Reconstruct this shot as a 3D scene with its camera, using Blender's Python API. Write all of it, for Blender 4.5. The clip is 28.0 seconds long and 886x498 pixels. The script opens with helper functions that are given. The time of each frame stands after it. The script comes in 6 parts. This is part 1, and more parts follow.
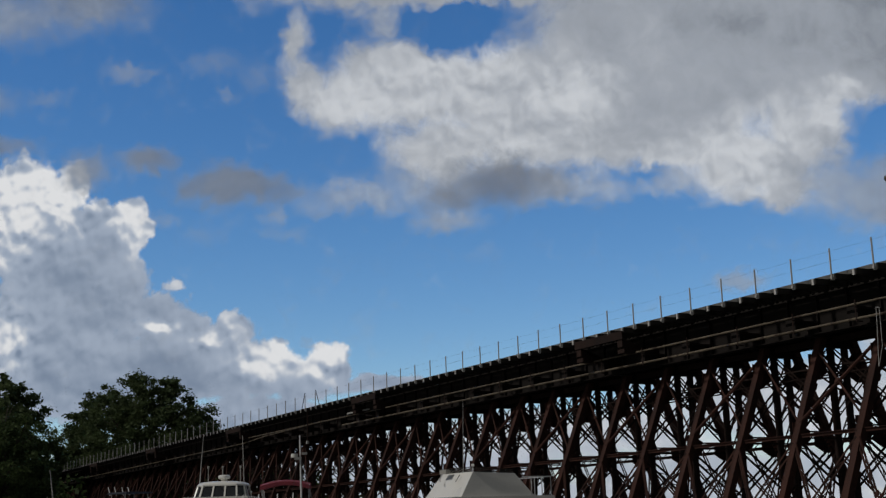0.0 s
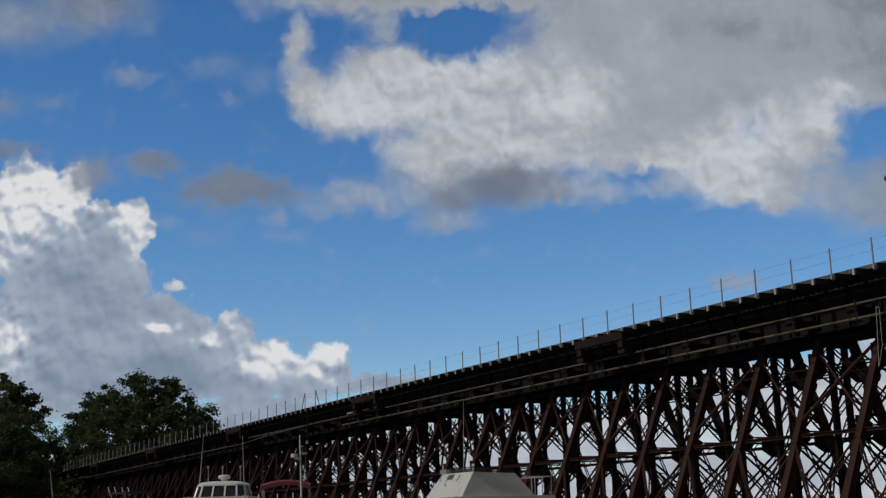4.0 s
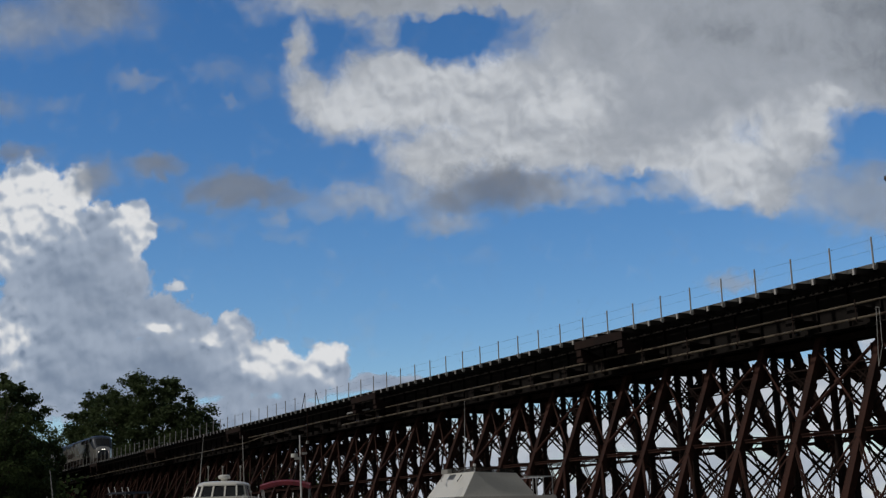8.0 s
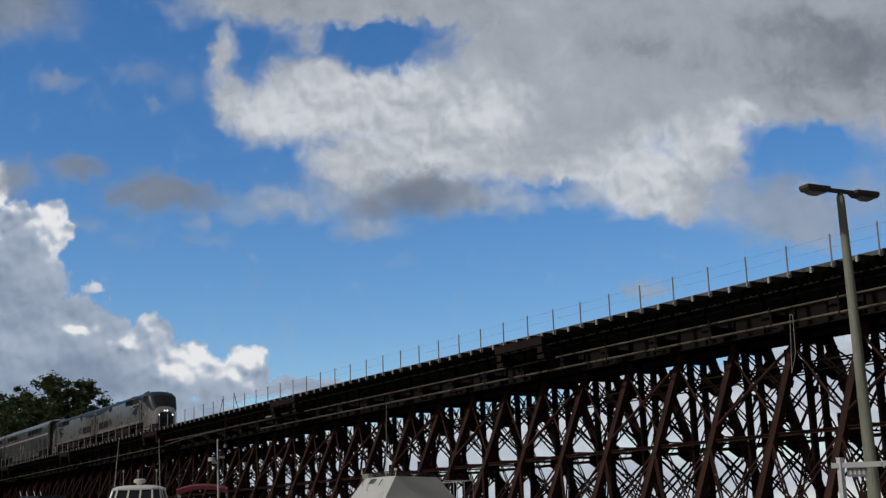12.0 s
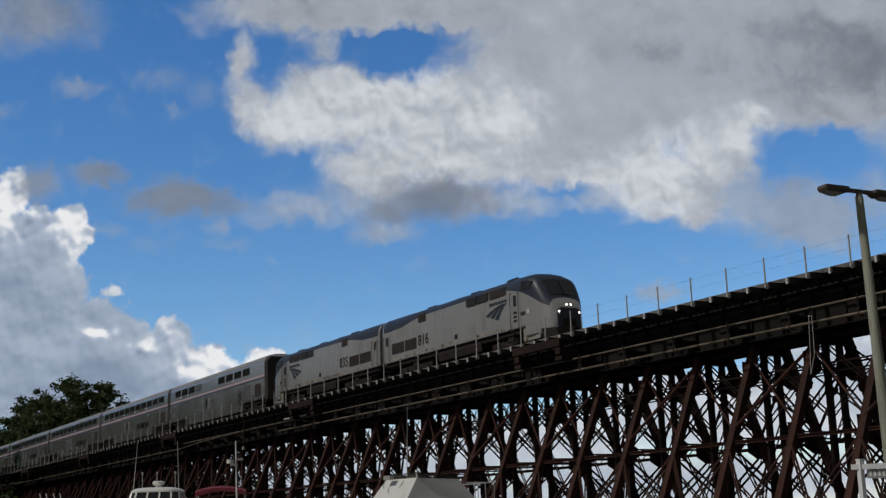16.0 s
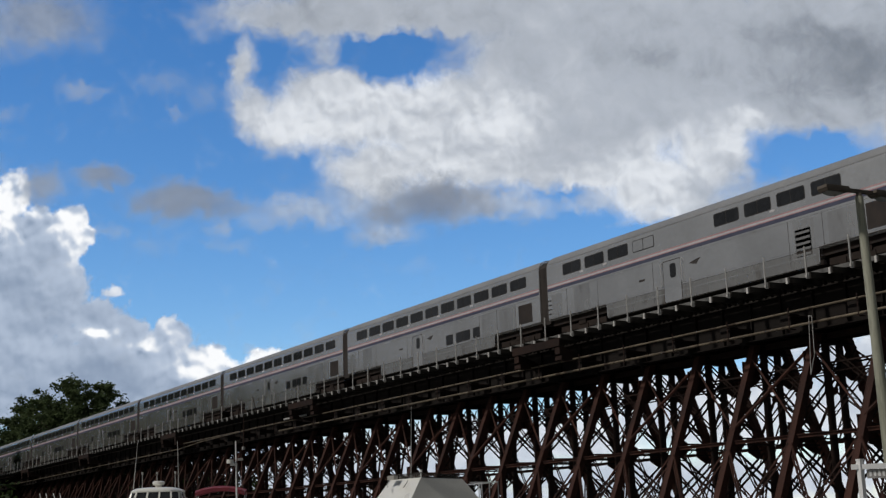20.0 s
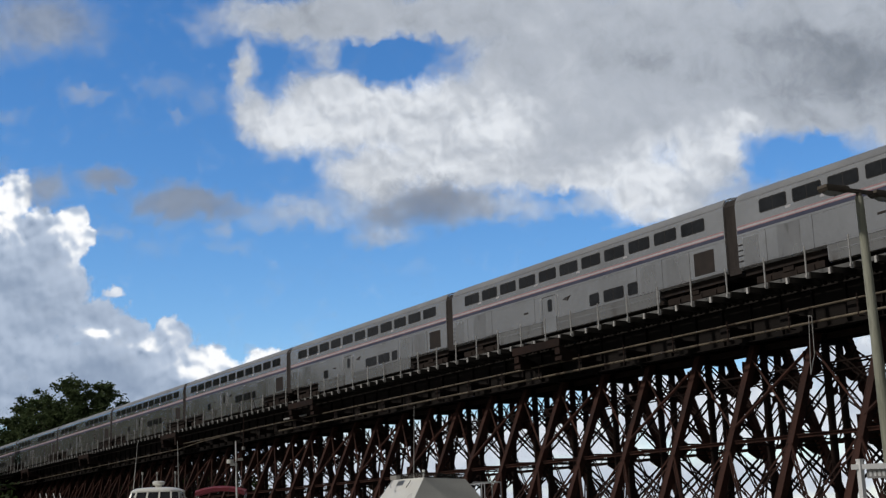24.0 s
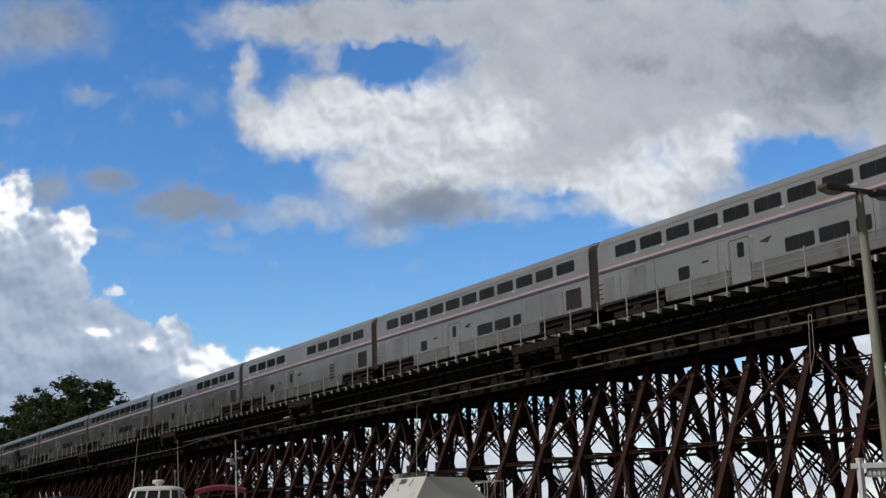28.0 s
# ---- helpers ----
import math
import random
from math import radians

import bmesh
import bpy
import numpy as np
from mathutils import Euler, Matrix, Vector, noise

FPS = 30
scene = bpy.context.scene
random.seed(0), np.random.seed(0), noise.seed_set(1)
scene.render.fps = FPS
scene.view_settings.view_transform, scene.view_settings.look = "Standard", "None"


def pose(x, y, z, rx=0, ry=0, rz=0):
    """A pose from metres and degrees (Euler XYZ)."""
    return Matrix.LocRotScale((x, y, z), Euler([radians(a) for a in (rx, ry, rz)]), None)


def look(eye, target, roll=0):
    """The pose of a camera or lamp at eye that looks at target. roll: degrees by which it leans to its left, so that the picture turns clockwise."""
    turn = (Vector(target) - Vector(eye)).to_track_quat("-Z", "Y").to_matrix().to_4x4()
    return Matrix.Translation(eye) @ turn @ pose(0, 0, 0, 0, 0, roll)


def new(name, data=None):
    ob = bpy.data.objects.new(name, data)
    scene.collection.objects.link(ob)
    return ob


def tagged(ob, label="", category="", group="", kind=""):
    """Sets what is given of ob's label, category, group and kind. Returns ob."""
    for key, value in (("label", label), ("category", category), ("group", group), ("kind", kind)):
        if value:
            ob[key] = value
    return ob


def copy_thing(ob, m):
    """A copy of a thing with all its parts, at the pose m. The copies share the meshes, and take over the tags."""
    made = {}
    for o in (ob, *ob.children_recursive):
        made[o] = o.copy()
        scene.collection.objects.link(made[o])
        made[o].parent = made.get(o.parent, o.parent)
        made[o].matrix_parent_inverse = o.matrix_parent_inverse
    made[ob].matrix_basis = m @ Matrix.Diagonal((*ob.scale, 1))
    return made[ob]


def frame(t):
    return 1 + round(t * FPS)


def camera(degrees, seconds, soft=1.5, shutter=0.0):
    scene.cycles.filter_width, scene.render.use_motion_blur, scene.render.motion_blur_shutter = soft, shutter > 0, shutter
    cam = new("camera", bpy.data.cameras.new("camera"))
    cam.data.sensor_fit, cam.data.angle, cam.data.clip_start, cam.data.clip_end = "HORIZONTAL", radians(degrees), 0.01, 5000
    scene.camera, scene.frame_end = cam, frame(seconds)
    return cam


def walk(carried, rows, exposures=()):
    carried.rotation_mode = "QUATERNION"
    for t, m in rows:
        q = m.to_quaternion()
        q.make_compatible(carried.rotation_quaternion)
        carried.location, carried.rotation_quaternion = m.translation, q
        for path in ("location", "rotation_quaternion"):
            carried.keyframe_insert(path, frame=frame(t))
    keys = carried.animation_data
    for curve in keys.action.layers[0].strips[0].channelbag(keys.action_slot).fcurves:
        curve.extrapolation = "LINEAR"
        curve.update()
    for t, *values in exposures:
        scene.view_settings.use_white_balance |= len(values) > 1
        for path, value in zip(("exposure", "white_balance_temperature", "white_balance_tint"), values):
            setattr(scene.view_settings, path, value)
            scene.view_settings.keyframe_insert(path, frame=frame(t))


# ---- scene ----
FOV = 38.47
cam = camera(FOV, 28.0, soft=1.35)
EYE = Vector((0.0, 0.0, 3.0))


def aim(yaw, pitch, roll):
    """Pose of the tripod head: yaw left of +y, pitch up, roll, in degrees."""
    a, b = radians(yaw), radians(pitch)
    return look(EYE, EYE + Vector((-math.sin(a) * math.cos(b), math.cos(a) * math.cos(b), math.sin(b))), roll)


HEAD = [(0.0, 62.653, 12.145, -1.735), (8.2, 62.650, 12.140, -1.735), (8.5, 62.589, 12.117, -1.690),
        (9.0, 62.183, 11.324, -1.600), (9.5, 61.011, 10.629, -1.625), (10.0, 59.707, 10.994, -1.750),
        (10.5, 59.209, 11.749, -1.780), (11.0, 58.934, 12.158, -1.795), (11.5, 58.974, 12.231, -1.800),
        (12.0, 59.039, 12.221, -1.785), (12.5, 59.822, 12.335, -1.800), (13.0, 59.832, 12.328, -1.815),
        (27.6, 59.826, 12.327, -1.815), (28.0, 59.826, 12.275, -1.785)]
EXPOSURE = [(0.0, -0.42), (8.0, -0.41), (12.0, -0.28), (15.0, -0.26), (16.2, -0.22), (17.5, -0.07), (20.0, 0.03), (23.0, 0.06), (28.0, 0.08)]
walk(cam, [(t, aim(y, p, r)) for t, y, p, r in HEAD], exposures=EXPOSURE)

# ---- world and sun ----
SUN_EL, SUN_AZ = 44.0, 186.0          # degrees; azimuth clockwise from +y
world = bpy.data.worlds.new("sky")
scene.world = world
world.use_nodes = True
wn, wl = world.node_tree.nodes, world.node_tree.links
sky = wn.new("ShaderNodeTexSky")
sky.sky_type, sky.sun_disc = "NISHITA", False
sky.sun_elevation, sky.sun_rotation = radians(SUN_EL), radians(SUN_AZ)
sky.altitude, sky.air_density, sky.dust_density, sky.ozone_density = 0.0, 1.0, 0.0, 4.0
vivid = wn.new("ShaderNodeHueSaturation")
vivid.inputs["Hue"].default_value, vivid.inputs["Saturation"].default_value, vivid.inputs["Value"].default_value = 0.505, 1.26, 0.90
wl.new(sky.outputs[0], vivid.inputs["Color"])
# the open sky of the west gives way to a grey cloud deck overhead and behind
heading = wn.new("ShaderNodeTexCoord")
toward = wn.new("ShaderNodeVectorMath")
toward.operation = "DOT_PRODUCT"
toward.inputs[1].default_value = (-0.845, 0.49, 0.213)
wl.new(heading.outputs["Generated"], toward.inputs[0])
ragged = wn.new("ShaderNodeTexNoise")
ragged.inputs["Scale"].default_value, ragged.inputs["Detail"].default_value = 2.2, 7.0
wl.new(heading.outputs["Generated"], ragged.inputs["Vector"])
open_sky = wn.new("ShaderNodeMath")
open_sky.operation = "MULTIPLY_ADD"
open_sky.inputs[1].default_value = 0.15
wl.new(ragged.outputs["Fac"], open_sky.inputs[0])
wl.new(toward.outputs["Value"], open_sky.inputs[2])
deck_mask = wn.new("ShaderNodeMapRange")
deck_mask.interpolation_type = "SMOOTHSTEP"
deck_mask.inputs[1].default_value, deck_mask.inputs[2].default_value = 0.76, 0.92
wl.new(open_sky.outputs[0], deck_mask.inputs[0])
deck_tone = wn.new("ShaderNodeMix")
deck_tone.data_type = "RGBA"
deck_tone.inputs[6].default_value, deck_tone.inputs[7].default_value = (0.49, 0.525, 0.58, 1), (1.26, 1.29, 1.34, 1)
wl.new(ragged.outputs["Fac"], deck_tone.inputs[0])
whole = wn.new("ShaderNodeMix")
whole.data_type = "RGBA"
wl.new(deck_mask.outputs[0], whole.inputs[0])
wl.new(deck_tone.outputs[2], whole.inputs[6])
wl.new(vivid.outputs[0], whole.inputs[7])
wn["Background"].inputs["Strength"].default_value = 0.15
wl.new(whole.outputs[2], wn["Background"].inputs["Color"])
sun_data = bpy.data.lights.new("sun", "SUN")
sun_data.energy, sun_data.angle, sun_data.color = 1.7, radians(5), (1.0, 0.955, 0.89)
sun = new("sun", sun_data)
sa, se = radians(SUN_AZ), radians(SUN_EL)
sun.matrix_world = look((0, 0, 60), Vector((0, 0, 60)) - Vector((math.sin(sa) * math.cos(se), math.cos(sa) * math.cos(se), math.sin(se))))


# ---- materials ----
def material(name, low, high, rough=0.7, metal=0.0, scale=3.0, fine=40.0, bump=0.15, stain=None, stain_at=0.62,
             streak=1.0, rough_var=0.12):
    """Two-scale mottled surface; stain is a third colour in patches; streak stretches the pattern upright."""
    m = bpy.data.materials.new(name)
    m.use_nodes = True
    n, l = m.node_tree.nodes, m.node_tree.links
    b = n["Principled BSDF"]
    tc = n.new("ShaderNodeTexCoord")
    mp = n.new("ShaderNodeMapping")
    mp.inputs["Scale"].default_value = (1, 1, 1 / streak)
    l.new(tc.outputs["Object"], mp.inputs["Vector"])
    info = n.new("ShaderNodeObjectInfo")
    big = n.new("ShaderNodeTexNoise")
    big.noise_dimensions = "4D"
    l.new(info.outputs["Random"], big.inputs["W"])
    big.inputs["Scale"].default_value, big.inputs["Detail"].default_value = scale, 4.0
    small = n.new("ShaderNodeTexNoise")
    small.inputs["Scale"].default_value, small.inputs["Detail"].default_value = fine, 3.0
    l.new(mp.outputs[0], big.inputs["Vector"])
    l.new(mp.outputs[0], small.inputs["Vector"])
    add = n.new("ShaderNodeMath")
    add.operation = "MULTIPLY_ADD"
    l.new(small.outputs["Fac"], add.inputs[0])
    add.inputs[1].default_value = 0.45
    l.new(big.outputs["Fac"], add.inputs[2])
    ramp = n.new("ShaderNodeMapRange")
    ramp.inputs[1].default_value, ramp.inputs[2].default_value = 0.45, 1.0
    l.new(add.outputs[0], ramp.inputs[0])
    mix = n.new("ShaderNodeMix")
    mix.data_type = "RGBA"
    l.new(ramp.outputs[0], mix.inputs[0])
    mix.inputs[6].default_value, mix.inputs[7].default_value = (*low, 1), (*high, 1)
    colour = mix.outputs[2]
    if stain:
        st = n.new("ShaderNodeTexNoise")
        st.inputs["Scale"].default_value, st.inputs["Detail"].default_value = scale * 2.3, 6.0
        l.new(mp.outputs[0], st.inputs["Vector"])
        sr = n.new("ShaderNodeMapRange")
        sr.inputs[1].default_value, sr.inputs[2].default_value = stain_at, stain_at + 0.12
        l.new(st.outputs["Fac"], sr.inputs[0])
        m2 = n.new("ShaderNodeMix")
        m2.data_type = "RGBA"
        l.new(sr.outputs[0], m2.inputs[0])
        l.new(colour, m2.inputs[6])
        m2.inputs[7].default_value = (*stain, 1)
        colour = m2.outputs[2]
    l.new(colour, b.inputs["Base Color"])
    rr = n.new("ShaderNodeMapRange")
    rr.inputs[3].default_value, rr.inputs[4].default_value = max(0.03, rough - rough_var), min(1.0, rough + rough_var)
    l.new(big.outputs["Fac"], rr.inputs[0])
    l.new(rr.outputs[0], b.inputs["Roughness"])
    b.inputs["Metallic"].default_value = metal
    if bump:
        bp = n.new("ShaderNodeBump")
        bp.inputs["Strength"].default_value, bp.inputs["Distance"].default_value = bump, 0.02
        l.new(small.outputs["Fac"], bp.inputs["Height"])
        l.new(bp.outputs[0], b.inputs["Normal"])
    return m


def glow(name, colour, power):
    m = bpy.data.materials.new(name)
    m.use_nodes = True
    b = m.node_tree.nodes["Principled BSDF"]
    b.inputs["Base Color"].default_value = (*colour, 1)
    b.inputs["Emission Color"].default_value, b.inputs["Emission Strength"].default_value = (*colour, 1), power
    return m


def leaf_material(name, low, high):
    m = material(name, low, high, rough=0.75, scale=0.5, fine=3.0, bump=0)
    n, l = m.node_tree.nodes, m.node_tree.links
    geo = n.new("ShaderNodeNewGeometry")
    b = n["Principled BSDF"]
    src = b.inputs["Base Color"].links[0].from_socket
    hsv = n.new("ShaderNodeHueSaturation")
    mr = n.new("ShaderNodeMapRange")
    mr.inputs[3].default_value, mr.inputs[4].default_value = 0.7, 1.3
    l.new(geo.outputs["Random Per Island"], mr.inputs[0])
    l.new(mr.outputs[0], hsv.inputs["Value"])
    l.new(src, hsv.inputs["Color"])
    l.new(hsv.outputs[0], b.inputs["Base Color"])
    thin = n.new("ShaderNodeBsdfTranslucent")
    l.new(hsv.outputs[0], thin.inputs["Color"])
    both = n.new("ShaderNodeMixShader")
    both.inputs[0].default_value = 0.4
    l.new(b.outputs[0], both.inputs[1])
    l.new(thin.outputs[0], both.inputs[2])
    l.new(both.outputs[0], n["Material Output"].inputs["Surface"])
    return m


RUST = material("rusted_steel", (0.021, 0.0110, 0.0090), (0.090, 0.037, 0.026), 0.8, 0.0, 0.9, 25, 0.3, stain=(0.018, 0.012, 0.010), streak=3.0)
# darker copy of the rust: shade of inner and under-deck members in its colour
RUST_DARK = material("shade_dark_rusted_steel", (0.012, 0.008, 0.007), (0.038, 0.020, 0.015), 0.82, 0.0, 1.2, 25, 0.3, streak=2.0)
TIMBER = material("creosoted_timber", (0.017, 0.015, 0.013), (0.050, 0.044, 0.038), 0.85, 0.0, 2.0, 30, 0.4)
TIE_END = material("weathered_timber", (0.46, 0.45, 0.43), (0.74, 0.72, 0.69), 0.85, 0.0, 4.0, 40, 0.4)
KERB = material("grey_weathered_kerb", (0.09, 0.09, 0.088), (0.21, 0.205, 0.195), 0.85, 0.0, 1.6, 30, 0.3, stain=(0.08, 0.07, 0.06), stain_at=0.64)
# under-deck shade is put into this near-black base; rust stains lie over it
GIRDER = material("shade_dark_girder_paint", (0.007, 0.006, 0.005), (0.019, 0.014, 0.012), 0.85, 0.0, 0.7, 18, 0.25, stain=(0.045, 0.022, 0.015), stain_at=0.66)
PIPE = material("galvanised_conduit", (0.085, 0.066, 0.047), (0.25, 0.205, 0.145), 0.5, 0.3, 0.9, 14, 0.1, stain=(0.045, 0.028, 0.018), stain_at=0.55)
POST = material("galvanised_post", (0.36, 0.355, 0.34), (0.54, 0.53, 0.51), 0.6, 0.1, 2.0, 30, 0.1)
WIRE = material("fence_wire", (0.05, 0.05, 0.055), (0.10, 0.10, 0.11), 0.5, 0.6, 2.0, 20, 0)
RAIL = material("worn_rail_steel", (0.07, 0.045, 0.035), (0.16, 0.11, 0.09), 0.5, 0.6, 2.0, 30, 0.1)
STEEL = material("dull_stainless_steel", (0.70, 0.695, 0.685), (0.89, 0.885, 0.875), 0.22, 0.9, 0.35, 6, 0.04, stain=(0.50, 0.475, 0.45), stain_at=0.64, streak=1.2)
DIRTY_STEEL = material("dirty_brown_steel", (0.46, 0.445, 0.42), (0.62, 0.605, 0.58), 0.27, 0.88, 0.5, 7, 0.06, stain=(0.24, 0.20, 0.165), stain_at=0.57, streak=3.0)
BELLOWS = material("brown_bellows_rubber", (0.026, 0.022, 0.021), (0.062, 0.052, 0.047), 0.8, 0.0, 2.0, 15, 0.2, streak=3.0)
PATCH_STEEL = material("dull_panel_steel", (0.60, 0.59, 0.575), (0.77, 0.76, 0.745), 0.26, 0.9, 0.8, 9, 0.05, stain=(0.3, 0.28, 0.25), stain_at=0.6, streak=3.0)
ROOF = material("weathered_roof_steel", (0.19, 0.195, 0.205), (0.29, 0.295, 0.305), 0.7, 0.0, 0.5, 8, 0.08)
SILVER = material("silver_grey_paint", (0.54, 0.525, 0.50), (0.66, 0.645, 0.615), 0.28, 0.75, 0.5, 8, 0.05, stain=(0.50, 0.465, 0.42), stain_at=0.60, streak=3.5)
GRIMY = material("grime_stained_paint", (0.27, 0.235, 0.20), (0.47, 0.44, 0.40), 0.5, 0.3, 0.9, 9, 0.06, stain=(0.14, 0.10, 0.075), stain_at=0.5, streak=2.0)
NAVY = material("dark_blue_paint", (0.020, 0.028, 0.045), (0.038, 0.050, 0.074), 0.45, 0.0, 0.6, 10, 0.05)
RED = material("faded_red_stripe", (0.42, 0.235, 0.25), (0.52, 0.32, 0.335), 0.5, 0.0, 1.0, 12, 0)
WHITE_STRIPE = material("white_stripe", (0.52, 0.50, 0.515), (0.64, 0.615, 0.63), 0.5, 0.0, 1.0, 12, 0)
BLUE = material("faded_blue_stripe", (0.055, 0.06, 0.105), (0.095, 0.10, 0.15), 0.5, 0.0, 1.0, 12, 0)
DARK = material("underframe_black", (0.013, 0.010, 0.009), (0.044, 0.031, 0.025), 0.8, 0.0, 2.0, 20, 0.2)
RUBBER = material("black_rubber", (0.015, 0.014, 0.014), (0.04, 0.036, 0.034), 0.7, 0.0, 2.0, 20, 0.1)
GRILLE = material("brown_grille", (0.020, 0.016, 0.014), (0.055, 0.041, 0.035), 0.7, 0.2, 2.0, 40, 0.2)
GLASS = material("dark_tinted_glass", (0.010, 0.011, 0.013), (0.03, 0.032, 0.036), 0.14, 0.0, 0.8, 4, 0, rough_var=0.05)
GELCOAT = material("white_gelcoat", (0.70, 0.69, 0.64), (0.82, 0.81, 0.76), 0.3, 0.0, 0.8, 15, 0.03, stain=(0.55, 0.52, 0.45), stain_at=0.68)
GREY_CANVAS = material("grey_canvas", (0.30, 0.29, 0.275), (0.42, 0.405, 0.385), 0.85, 0.0, 1.2, 60, 0.2)
RED_CANVAS = material("burgundy_canvas", (0.16, 0.022, 0.035), (0.26, 0.04, 0.055), 0.85, 0.0, 1.5, 60, 0.2)
ALU = material("brushed_aluminium", (0.45, 0.45, 0.45), (0.60, 0.60, 0.60), 0.5, 0.3, 2.0, 40, 0.05)
NAVY_HULL = material("dark_blue_canvas", (0.008, 0.011, 0.019), (0.022, 0.027, 0.043), 0.7, 0.0, 1.5, 40, 0.1)
POLE_WOOD = material("weathered_pole_wood", (0.21, 0.215, 0.160), (0.48, 0.475, 0.385), 0.85, 0.0, 2.2, 26, 0.6, stain=(0.11, 0.10, 0.08), stain_at=0.60, streak=8.0)
CREAM_CANVAS = material("cream_canvas", (0.52, 0.49, 0.42), (0.66, 0.63, 0.55), 0.8, 0.0, 1.2, 50, 0.15)
SMOKE = material("smoky_acrylic", (0.10, 0.10, 0.095), (0.18, 0.18, 0.17), 0.2, 0.0, 2.0, 20, 0)
SMOKE.node_tree.nodes["Principled BSDF"].inputs["Alpha"].default_value = 0.3
LAMP_METAL = material("bronze_lamp_housing", (0.075, 0.06, 0.045), (0.15, 0.125, 0.10), 0.6, 0.3, 3.0, 30, 0.1)
LENS = material("frosted_lens", (0.30, 0.29, 0.27), (0.42, 0.41, 0.38), 0.3, 0.0, 3.0, 30, 0)
WHITE_PAINT = material("white_painted_board", (0.76, 0.76, 0.75), (0.86, 0.86, 0.85), 0.6, 0.0, 2.0, 30, 0.1, stain=(0.5, 0.5, 0.48))
PILING = material("marine_piling", (0.05, 0.042, 0.035), (0.12, 0.10, 0.08), 0.85, 0.0, 2.0, 30, 0.3, streak=4.0)
BARK = material("tree_bark", (0.05, 0.04, 0.03), (0.12, 0.10, 0.08), 0.9, 0.0, 2.0, 20, 0.5, streak=4.0)
EARTH = material("grassy_earth", (0.035, 0.045, 0.018), (0.10, 0.095, 0.05), 0.95, 0.0, 0.15, 4, 0.4)
LEAF_DARK = leaf_material("dark_oak_leaves", (0.052, 0.082, 0.037), (0.118, 0.155, 0.062))
LEAF_LIGHT = leaf_material("light_green_leaves", (0.055, 0.088, 0.034), (0.105, 0.145, 0.052))
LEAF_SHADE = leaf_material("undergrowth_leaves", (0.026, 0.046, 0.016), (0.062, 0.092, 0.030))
# the haze of distance is mixed into this blue-grey woodland colour
FAR_WOOD = material("haze_tinted_woodland", (0.045, 0.065, 0.075), (0.075, 0.10, 0.11), 1.0, 0.0, 0.02, 0.3, 0)
HEADLIGHT = glow("lit_headlight", (1.0, 0.93, 0.82), 4.0)
MARKER = glow("lit_ditch_light", (1.0, 0.9, 0.8), 3.0)

# rust, shade-darkened girder paint, old timber and leaves have almost no sheen
for dull in (RUST, RUST_DARK, GIRDER, TIMBER, TIE_END, DARK, BELLOWS, LEAF_DARK, LEAF_LIGHT, LEAF_SHADE, BARK, NAVY_HULL, PILING):
    dull.node_tree.nodes["Principled BSDF"].inputs["Specular IOR Level"].default_value = 0.25


def water_material():
    m = bpy.data.materials.new("river_water")
    m.use_nodes = True
    n, l = m.node_tree.nodes, m.node_tree.links
    b = n["Principled BSDF"]
    b.inputs["Base Color"].default_value = (0.035, 0.045, 0.045, 1)
    b.inputs["Roughness"].default_value = 0.12
    tc = n.new("ShaderNodeTexCoord")
    nz = n.new("ShaderNodeTexNoise")
    nz.inputs["Scale"].default_value, nz.inputs["Detail"].default_value = 0.9, 5.0
    l.new(tc.outputs["Object"], nz.inputs["Vector"])
    bp = n.new("ShaderNodeBump")
    bp.inputs["Strength"].default_value, bp.inputs["Distance"].default_value = 0.6, 0.12
    l.new(nz.outputs["Fac"], bp.inputs["Height"])
    l.new(bp.outputs[0], b.inputs["Normal"])
    return m


WATER = water_material()


